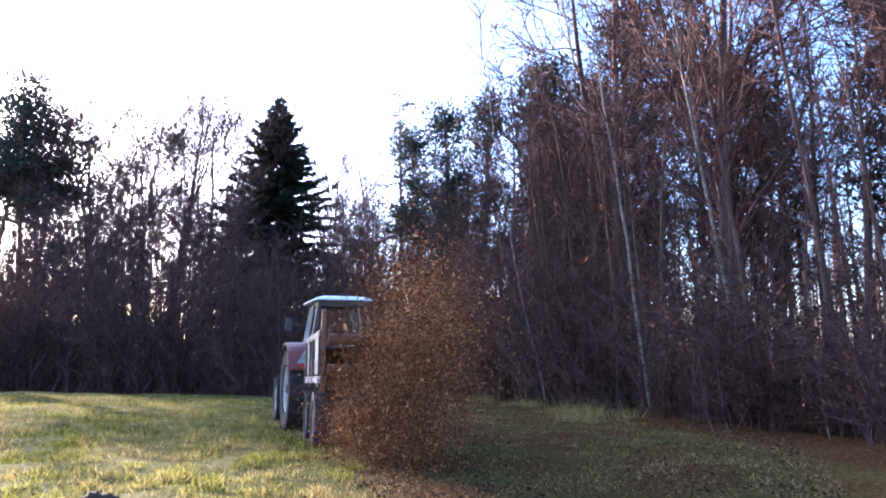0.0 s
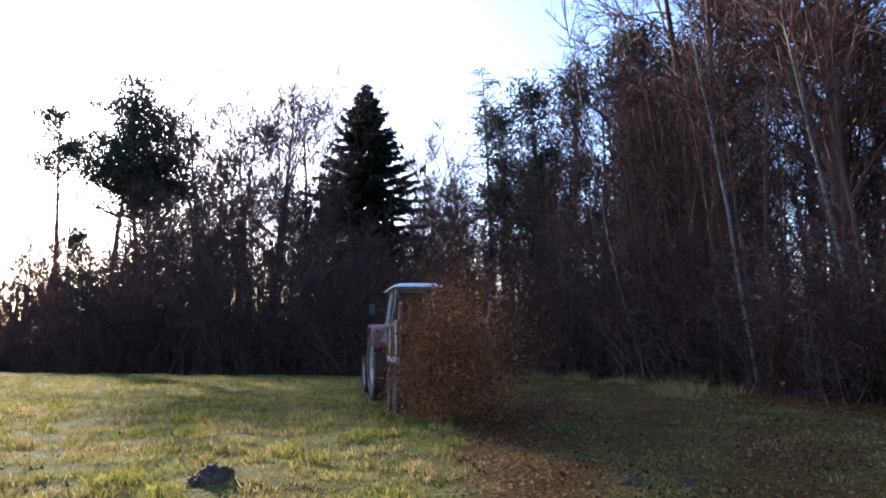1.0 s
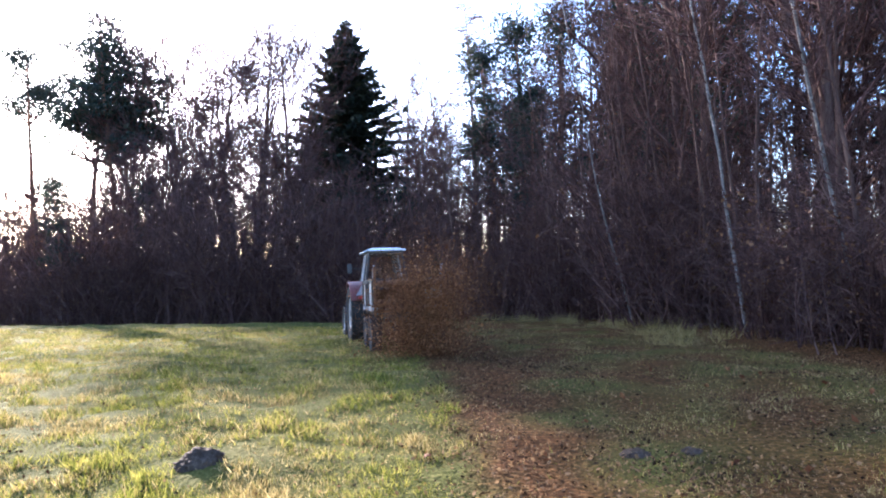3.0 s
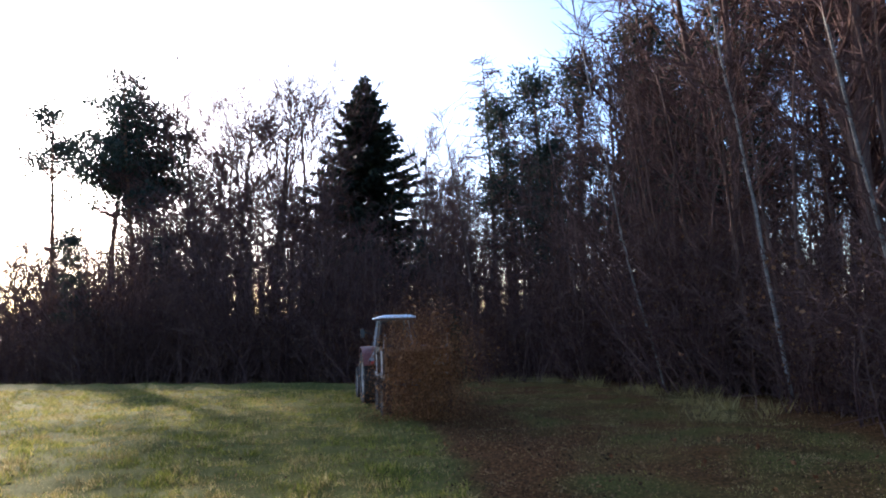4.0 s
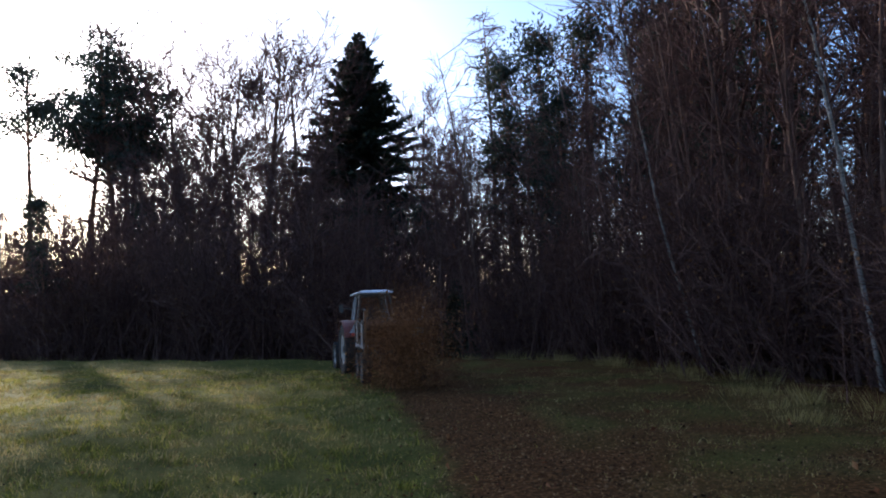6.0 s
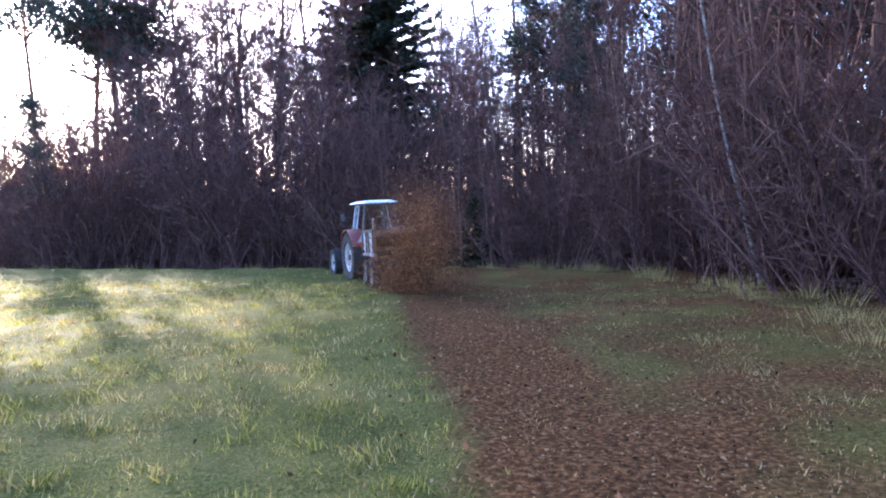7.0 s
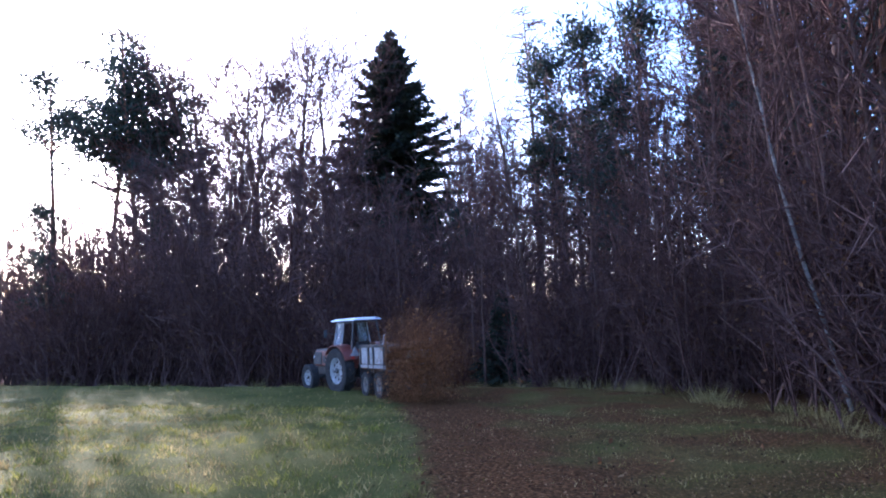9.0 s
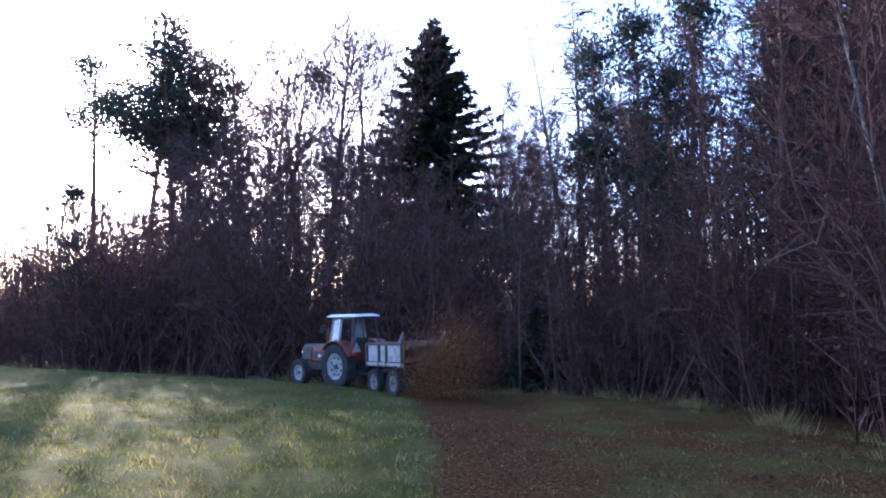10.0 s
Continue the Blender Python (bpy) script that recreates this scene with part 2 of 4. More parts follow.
def build_ground():
    xs = np.concatenate([[-3000, -1200, -500, -200, -120, -80], np.arange(-60, -24, 1.0), np.arange(-24, 8, 0.25), np.arange(8, 40, 1.0), [50, 80, 130, 250, 600, 1500, 3000]])
    ys = np.concatenate([[-1500, -400, -120, -50, -25, -12, -6], np.arange(-3, 30, 0.22), np.arange(30, 72, 1.0), [80, 90, 130, 250, 600, 1500, 3000]])
    X, Y = np.meshgrid(xs, ys)
    Z = lie(X, Y)
    near = (abs(X) < 30) & (Y > -4) & (Y < 40)
    Z = Z + near * np.array([[0.05 * noise.noise((x * 1.3, y * 1.3, 0)) + 0.025 * noise.noise((x * 4, y * 4, 3)) if -30 < x < 30 and -4 < y < 40 else 0 for x in xs] for y in ys])
    verts = np.stack([X, Y, Z], -1).reshape(-1, 3)
    w = len(xs)
    i = (np.arange(len(ys) - 1)[:, None] * w + np.arange(w - 1)).ravel()
    faces = np.stack([i, i + 1, i + 1 + w, i + w], -1)
    ob = new("ground", mesh_from("ground", verts.tolist(), faces.tolist(), ground_material()))
    b = beside(verts[:, 0], verts[:, 1])
    u = inside_wood(verts[:, 0], verts[:, 1])
    wob = np.array([noise.noise((x * 0.9, y * 0.9, 7)) if abs(x) < 60 and abs(y) < 70 else 0 for x, y, _ in verts])
    reach = np.interp(verts[:, 1], [5, 12], [1.3, 2.5])
    band = np.clip((b + 0.05 + 0.25 * wob) / 0.2, 0, 1) * np.clip((reach - b + 0.9 * wob) / 0.7, 0, 1)
    side = np.clip((b - 1.2) / 0.5, 0, 1) * np.clip(0.68 + 0.9 * wob, 0.25, 0.95)
    wood = np.clip((u + 0.6 + 1.2 * wob) / 1.5, 0, 1)
    at = ob.data.attributes.new("litter", "FLOAT", "POINT")
    at.data.foreach_set("value", np.clip(np.maximum(np.maximum(band, side), wood), 0, 1).astype(np.float32))
    return tagged(ob, "short winter meadow with green and straw-coloured patches", "ground", kind="structure")


build_ground()


# ---- growing things ----
def tubes(segs, sides):
    """Tapered tubes along the segments (p, q, r, s), as vertices and faces."""
    a = np.array([(*p, *q, r, s) for p, q, r, s in segs], float)
    p, q, r, s = a[:, :3], a[:, 3:6], a[:, 6], a[:, 7]
    d = q - p
    d /= np.linalg.norm(d, axis=1, keepdims=True) + 1e-9
    ref = np.where(abs(d[:, 2:3]) < 0.9, [[0, 0, 1.0]], [[1.0, 0, 0]])
    u = np.cross(d, ref)
    u /= np.linalg.norm(u, axis=1, keepdims=True)
    v = np.cross(d, u)
    th = np.arange(sides) * 2 * np.pi / sides
    ring = u[:, None] * np.cos(th)[:, None] + v[:, None] * np.sin(th)[:, None]
    verts = np.concatenate([p[:, None] + ring * r[:, None, None], q[:, None] + ring * s[:, None, None]], 1)
    k = np.arange(sides)
    quad = np.stack([k, (k + 1) % sides, (k + 1) % sides + sides, k + sides], -1)
    faces = quad[None] + (np.arange(len(a)) * 2 * sides)[:, None, None]
    return verts.reshape(-1, 3), faces.reshape(-1, 4)


def flakes(places, along, size, width, rng, bend=0.25):
    """Small bent leaves: two triangles over a fold, at places, pointing along."""
    n = len(places)
    along = along / (np.linalg.norm(along, axis=1, keepdims=True) + 1e-9)
    side = np.cross(along, rng.normal(size=(n, 3)))
    side /= np.linalg.norm(side, axis=1, keepdims=True) + 1e-9
    up = np.cross(side, along)
    L, W = size[:, None], (size * width)[:, None]
    tip = places + along * L + up * L * bend * -0.3
    mid = places + along * L * 0.5
    verts = np.stack([places, mid + side * W - up * W * bend, tip, mid - side * W - up * W * bend], 1).reshape(-1, 3)
    i = np.arange(n)[:, None] * 4
    return verts, np.concatenate([i + [0, 1, 2], i + [0, 2, 3]], 0)


def joined(name, parts, mat):
    """One mesh out of several (vertices, faces)."""
    V, Fs, k = [], [], 0
    for v, f in parts:
        V += v.tolist()
        Fs += (f + k).tolist()
        k += len(v)
    return mesh_from(name, V, Fs, mat)


def rod(rng, p, d, length, r0, r1, n, wander, lift):
    """A branch as segments that wander and bend upwards by lift."""
    segs, d = [], np.array(d, float)
    p = np.array(p, float)
    for i in range(n):
        d = d + rng.normal(size=3) * wander + [0, 0, lift]
        d /= np.linalg.norm(d)
        q = p + d * length / n
        segs.append((p, q, r0 + (r1 - r0) * i / n, r0 + (r1 - r0) * (i + 1) / n))
        p = q
    return segs


def point_on(segs, s):
    i = min(int(s * len(segs)), len(segs) - 1)
    f = s * len(segs) - i
    p, q, r, t = segs[i]
    d = (q - p) / np.linalg.norm(q - p)
    return p + (q - p) * f, d, r + (t - r) * f


def off_axis(rng, d, angle, turn=None):
    ref = np.array([0, 0, 1.0]) if abs(d[2]) < 0.9 else np.array([1.0, 0, 0])
    u = np.cross(d, ref)
    u /= np.linalg.norm(u)
    v = np.cross(d, u)
    a = rng.uniform(0, 2 * np.pi) if turn is None else turn
    return d * math.cos(angle) + (u * math.cos(a) + v * math.sin(a)) * math.sin(angle)


def bare_tree(seed, H, clear=0.3, limbs=16, boughs=6, twigs=7, spread=0.36, angle=42, fork=0.0, girth=0.011, lean=0.0, stout=1.0, joints=2, dome=0.4):
    """Trunk and bare crown of a leafless broadleaf: four orders of branches."""
    rng = np.random.default_rng(seed)
    trunk = rod(rng, (0, 0, -0.2), (lean, 0, 1), H * 0.97, H * girth, H * 0.0018, 12, 0.035, 0.03)
    trunks = [trunk]
    if fork:
        p, d, r = point_on(trunk, fork)
        trunks.append(rod(rng, p, off_axis(rng, d, 0.35), H * (0.95 - fork), r * 0.8, H * 0.0015, 9, 0.05, 0.06))
    thick = list(trunk) if not fork else list(trunk) + list(trunks[1])
    mids, fine = [], []
    for ti, tr in enumerate(trunks):
        for i in range(limbs if ti == 0 else int(limbs * 0.6)):
            s = (clear if ti == 0 else 0.1) + (0.97 - (clear if ti == 0 else 0.1)) * (i + rng.uniform(0, 1)) / limbs / (1 if ti == 0 else 0.6)
            s = min(s, 0.98)
            p, d, r = point_on(tr, s)
            rest = 1 - s if ti == 0 else (1 - s) * 0.7
            L = H * spread * (dome + (1.12 - dome) * rest ** 0.8) * rng.uniform(0.7, 1.15)
            limb = rod(rng, p, off_axis(rng, d, radians(angle * rng.uniform(0.75, 1.3))), L, max(r * 0.5, 0.02), 0.012, 6, 0.09, 0.06)
            mids += limb
            for j in range(boughs):
                sj = rng.uniform(0.2, 0.97)
                p2, d2, r2 = point_on(limb, sj)
                bough = rod(rng, p2, off_axis(rng, d2, radians(rng.uniform(25, 55))), L * (0.2 + 0.4 * (1 - sj)) * rng.uniform(0.6, 1.2), max(r2 * 0.6, 0.018 * stout), 0.01 * stout, 3, 0.12, 0.07)
                mids += bough
                for k in range(twigs):
                    p3, d3, r3 = point_on(bough, rng.uniform(0.15, 1))
                    fine += rod(rng, p3, off_axis(rng, d3, radians(rng.uniform(20, 60))), H * rng.uniform(0.03, 0.07), 0.014 * stout, 0.006 * stout, joints, 0.15, 0.08)
    return [("trunk", [tubes(thick, 8)], BARK), ("crown", [tubes(mids, 3), tubes(fine, 3)], TWIG)]


def spruce_tree(seed, H, base=0.12, slope=0.3, dense=1.0, widest=0.19, thin=0.4):
    """Whorls of boughs with upturned tips under hanging needle sprays, a cone to a spire; sparse and half dead below."""
    rng = np.random.default_rng(seed)
    trunk = rod(rng, (0, 0, -0.2), (0, 0, 1), H, H * 0.012, 0.02, 10, 0.006, 0.01)
    boughs, P, D, S = [], [], [], []
    z = H * base
    while z < H * 0.988:
        f = 1 - z / H
        L0 = min(slope * (H - z), H * widest) + 0.12
        low = f > 0.5
        n = rng.integers(6, 9) if f < 0.9 else 4
        first = rng.uniform(0, 2 * np.pi)
        for i in range(n):
            a = first + 2 * np.pi * (i + rng.uniform(-0.3, 0.3)) / n
            L = L0 * rng.choice([rng.uniform(0.82, 1.08), rng.uniform(0.45, 0.85)], p=[0.7, 0.3])
            b = rod(rng, (0, 0, z + rng.uniform(-0.12, 0.12)), (math.cos(a), math.sin(a), 0.3 - 0.75 * min(f * 1.6, 0.75) + rng.normal() * 0.12), L, 0.03 * f + 0.012, 0.006, 5, 0.08, 0.07)
            boughs += b
            for j in range(int((5 + 13 * L) * dense * (thin if low else 1.0))):
                at = rng.uniform(0.05, 1)
                p, d, _ = point_on(b, at)
                for side in (-1, 1):
                    flat = np.array([-d[1], d[0], 0.0]) * side
                    w = d * rng.uniform(0.5, 1.0) + flat * rng.uniform(0.1, 0.9) + [0, 0, rng.uniform(-0.95, 0.15)]
                    P.append(p)
                    D.append(w)
                    S.append(rng.uniform(0.28, 0.6) * min(0.35 + 0.45 * L0, 1.0) * (1.15 - 0.45 * at))
        z += H * rng.uniform(0.011, 0.018)
    return [("trunk", [tubes(trunk, 7)], BARK), ("crown", [tubes(boughs, 3)], TWIG), ("foliage", [flakes(np.array(P), np.array(D), np.array(S), 0.19, rng)], NEEDLE)]


def pine_tree(seed, H, crown=0.62, clumps=34, spread=0.17, dead=18):
    """A long bare pole with dead snags below and a broken crown of needle clumps on top."""
    rng = np.random.default_rng(seed)
    trunk = rod(rng, (0, 0, -0.2), (0, 0, 1), H * 0.97, H * 0.0105, 0.05, 10, 0.018, 0.01)
    limbs, P, D, S = [], [], [], []
    for i in range(dead):
        p, d, r = point_on(trunk, rng.uniform(0.15, crown))
        limbs += rod(rng, p, off_axis(rng, d, radians(rng.uniform(70, 100))), rng.uniform(0.6, 2.6), 0.022, 0.008, 3, 0.12, 0.0)
    for i in range(clumps):
        s = crown + (1 - crown) * rng.uniform(0, 0.98)
        p, d, r = point_on(trunk, s)
        L = H * spread * (0.35 + 0.9 * (1 - s) / (1 - crown)) * rng.uniform(0.5, 1.1)
        b = rod(rng, p, off_axis(rng, d, radians(rng.uniform(50, 85))), L, 0.05, 0.015, 5, 0.13, 0.07)
        limbs += b
        for c in range(5):
            q, dq, _ = point_on(b, rng.uniform(0.45, 1))
            q = q + rng.normal(size=3) * 0.25
            for j in range(24):
                P.append(q + rng.normal(size=3) * [0.5, 0.5, 0.16])
                D.append(rng.normal(size=3) + [0, 0, 0.7])
                S.append(rng.uniform(0.18, 0.42))
    return [("trunk", [tubes(trunk, 8)], PINE_BARK), ("crown", [tubes(limbs, 4)], TWIG), ("foliage", [flakes(np.array(P), np.array(D), np.array(S), 0.155, rng)], PINE_NEEDLE)]


def larch_tree(seed, H):
    """A straight pole with many thin level boughs, swept up at their tips, that hang fine twigs."""
    rng = np.random.default_rng(seed)
    trunk = rod(rng, (0, 0, -0.2), (0, 0, 1), H, H * 0.0115, 0.015, 12, 0.01, 0.01)
    boughs, fine = [], []
    for i in range(130):
        s = 0.2 + 0.795 * (i + rng.uniform(0, 1)) / 130
        p, d, r = point_on(trunk, s)
        L = (H * 0.2 * (1.0 - s) ** 0.5 + 0.2) * rng.uniform(0.65, 1.1)
        b = rod(rng, p, off_axis(rng, d, radians(rng.uniform(82, 104))), L, 0.04, 0.016, 5, 0.035, 0.025 + 0.05 * s)
        boughs += b
        for j in range(int(4 + 3.5 * L)):
            q, dq, _ = point_on(b, rng.uniform(0.15, 1))
            w = off_axis(rng, dq, radians(rng.uniform(25, 65)))
            w[2] -= 0.45
            fine += rod(rng, q, w, rng.uniform(0.25, 0.75), 0.02, 0.01, 1, 0.15, -0.05)
    return [("trunk", [tubes(trunk, 7)], BARK), ("crown", [tubes(boughs, 4), tubes(fine, 3)], TWIG)]


def birch_tree(seed, H, lean):
    """A thin pale trunk that leans, with fine ascending twigs."""
    rng = np.random.default_rng(seed)
    trunk = rod(rng, (0, 0, -0.2), (-lean, 0.05, 1), H, H * 0.003, 0.008, 14, 0.04, 0.006)
    mids, fine = [], []
    for i in range(26):
        p, d, r = point_on(trunk, rng.uniform(0.3, 0.99))
        b = rod(rng, p, off_axis(rng, d, radians(rng.uniform(30, 60))), H * rng.uniform(0.06, 0.16), 0.02, 0.007, 4, 0.1, 0.06)
        mids += b
        for j in range(10):
            q, dq, _ = point_on(b, rng.uniform(0.2, 1))
            fine += rod(rng, q, off_axis(rng, dq, radians(rng.uniform(20, 55))), rng.uniform(0.3, 0.9), 0.007, 0.004, 2, 0.15, 0.0)
    return [("trunk", [tubes(trunk, 7)], BIRCH), ("crown", [tubes(mids, 4), tubes(fine, 3)], TWIG)]


def thin_tree(seed, H):
    """A slim understorey pole with a few short side branches."""
    rng = np.random.default_rng(seed)
    trunk = rod(rng, (0, 0, -0.2), (rng.normal() * 0.06, 0, 1), H, H * 0.0055 + 0.015, 0.01, 8, 0.045, 0.01)
    mids, fine = [], []
    for i in range(22):
        p, d, r = point_on(trunk, rng.uniform(0.18, 0.99))
        b = rod(rng, p, off_axis(rng, d, radians(rng.uniform(35, 80))), H * rng.uniform(0.07, 0.19), 0.016, 0.006, 4, 0.12, 0.05)
        mids += b
        for j in range(8):
            q, dq, _ = point_on(b, rng.uniform(0.15, 1))
            fine += rod(rng, q, off_axis(rng, dq, radians(rng.uniform(20, 60))), rng.uniform(0.3, 0.8), 0.009, 0.004, 1, 0.2, 0.03)
    return [("trunk", [tubes(trunk, 6)], BARK), ("crown", [tubes(mids, 4), tubes(fine, 3)], TWIG)]


def shrub(seed, H, W, leaves=500):
    """Many stems from one root with tangled twigs and some brown leaves left on them."""
    rng = np.random.default_rng(seed)
    stems, fine, P = [], [], []
    for i in range(24):
        a, lean = rng.uniform(0, 2 * np.pi), rng.uniform(0.1, 1.0) * W / H
        st = rod(rng, (rng.normal() * 0.25 * W, rng.normal() * 0.25 * W, -0.1), (math.cos(a) * lean, math.sin(a) * lean, 1), H * rng.uniform(0.55, 1.05), 0.022, 0.006, 6, 0.12, 0.0)
        stems += st
        for j in range(13):
            q, dq, _ = point_on(st, rng.uniform(0.1, 1))
            tw = rod(rng, q, off_axis(rng, dq, radians(rng.uniform(25, 80))), rng.uniform(0.3, 1.0) * H * 0.28, 0.012, 0.004, 1, 0.3, 0.02)
            fine += tw
            P += [s[1] for s in tw]
    P = np.array(P)[rng.integers(0, len(P), leaves)] + rng.normal(size=(leaves, 3)) * 0.08
    return [("brushwood", [tubes(stems, 3), tubes(fine, 3)], TWIG), ("foliage", [flakes(P, rng.normal(size=(leaves, 3)), rng.uniform(0.07, 0.14, leaves), 0.32, rng)], DRY_LEAF)]


def young_spruce(seed, H):
    return spruce_tree(seed, H, 0.02, 0.34, 0.7, 0.3, 1.0)


def plant(name, recipe, label, category, group):
    """A plant as an Empty at its foot with its parts; it is set out by copy_thing."""
    top = tagged(new(name), label, category, group)
    for pname, geometry, mat in recipe:
        part_ob = new(pname, joined(pname, geometry, mat))
        part_ob.parent = top
        if pname in ("brushwood", "foliage"):
            tagged(part_ob, kind="stuff")
    return top


class Nursery:
    """Kinds of plant, each set out first as itself and then as copies."""

    def __init__(self):
        self.stock, self.used = {}, set()

    def add(self, key, name, recipe, label, category, group):
        self.stock[key] = (plant(name, recipe, label, category, group), max(v[2] for _, g, _ in recipe for vv, _ in g for v in (vv.max(0),)))

    def set(self, key, x, y, turn=0.0, height=None, tilt=(0, 0)):
        ob, H = self.stock[key]
        k = 1.0 if height is None else height / H
        m = pose(x, y, float(lie(x, y)) - 0.02, tilt[0], tilt[1], turn)
        if key in self.used:
            ob = copy_thing(ob, m)
        else:
            self.used.add(key)
            ob.matrix_basis = m
        ob.scale = (k, k, k)
        return ob



def thicket(seed, H, W, leaves=700):
    """A dense clump of saplings, brambles and climbing twigs."""
    rng = np.random.default_rng(seed)
    stems, fine, P = [], [], []
    for i in range(34):
        st = rod(rng, (rng.normal() * 0.45 * W, rng.normal() * 0.45 * W, -0.1), (rng.normal() * 0.32, rng.normal() * 0.32, 1), H * rng.uniform(0.4, 1.05), 0.024, 0.007, 5, 0.16, 0.02)
        stems += st
        for j in range(19):
            q, dq, _ = point_on(st, rng.uniform(0.08, 1))
            tw = rod(rng, q, off_axis(rng, dq, radians(rng.uniform(20, 75))), rng.uniform(0.3, 1.1), 0.012, 0.004, 1, 0.3, 0.05)
            fine += tw
            P += [s[1] for s in tw]
    P = np.array(P)[rng.integers(0, len(P), leaves)] + rng.normal(size=(leaves, 3)) * 0.15
    return [("brushwood", [tubes(stems, 3), tubes(fine, 3)], TWIG), ("foliage", [flakes(P, rng.normal(size=(leaves, 3)), rng.uniform(0.05, 0.11, leaves), 0.35, rng)], DRY_LEAF)]


wood = Nursery()
BARE = "tall leafless broadleaf tree with fine brown twigs"
for i, (H, args) in enumerate([(18, dict(clear=0.22, fork=0.3, limbs=20, boughs=8, twigs=7, spread=0.34, stout=1.4, joints=1)), (18, dict(clear=0.25, spread=0.3, limbs=15, boughs=6, twigs=6, stout=1.3, joints=1)),
                               (20, dict(clear=0.18, spread=0.38, angle=52, limbs=28, boughs=7, twigs=7, stout=1.3, joints=1)), (19, dict(clear=0.3, spread=0.26, angle=40, limbs=16, boughs=6, twigs=6, girth=0.008, stout=1.3, joints=1)),
                               (17, dict(clear=0.28, fork=0.36, spread=0.32, angle=48, limbs=20, boughs=9, twigs=7, stout=1.2, joints=1, dome=0.7, girth=0.014))]):
    wood.add(f"bare{i}", "bare_tree", bare_tree(20 + i, H, **args), BARE, "tree", "trees of the wood")
wood.add("spruce", "spruce_tree", spruce_tree(3, 20, 0.1, 0.5, 1.9, 0.21, 0.8), "tall dark spruce with layered drooping boughs", "spruce", "trees of the wood")
wood.add("spruce2", "spruce_tree", spruce_tree(4, 15, 0.2, 0.3, 0.8, 0.15, 0.5), "dark spruce among bare trees", "spruce", "trees of the wood")
wood.add("pine0", "pine_tree", pine_tree(5, 19, 0.7, 32, 0.14, 50), "tall pine with a bare reddish trunk and high crown", "pine", "trees of the wood")
wood.add("pine1", "pine_tree", pine_tree(6, 18, 0.57, 42, 0.19, 70), "pine with a broad dark broken crown", "pine", "trees of the wood")
wood.add("pine2", "pine_tree", pine_tree(16, 18, 0.35, 38, 0.12), "pine with dark needle clumps low on its trunk", "pine", "trees of the wood")
wood.add("larch", "larch_tree", larch_tree(7, 20), "leafless larch with thin level boughs", "larch", "trees of the wood")
wood.add("birch0", "birch_tree", birch_tree(8, 14, 0.14), "thin leaning birch with a pale trunk", "birch", "trees of the wood")
wood.add("birch1", "birch_tree", birch_tree(9, 15, 0.05), "slim birch with a pale trunk and fine twigs", "birch", "trees of the wood")
wood.add("thin0", "young_tree", thin_tree(10, 9), "slim bare young tree at the wood's edge", "tree", "young trees")
wood.add("thin1", "young_tree", thin_tree(11, 11), "slim bare young tree among taller trunks", "tree", "young trees")
wood.add("shrub0", "shrub", shrub(12, 2.6, 1.6, 300), "tangled bare shrub with a few brown leaves", "shrub", "shrubs along the wood's edge")
wood.add("shrub1", "shrub", shrub(13, 3.6, 2.0, 260), "high tangled shrub with brown withered leaves", "shrub", "shrubs along the wood's edge")
wood.add("thick0", "thicket", thicket(17, 5.5, 2.4, 420), "dense dark thicket of saplings and bare twigs", "thicket", "thickets under the trees")
wood.add("thick1", "thicket", thicket(18, 7.0, 2.6, 260), "tall dark thicket with withered brown leaves", "thicket", "thickets under the trees")
wood.add("fir0", "young_spruce", young_spruce(14, 5), "young dark spruce in the understorey", "spruce", "young spruces")

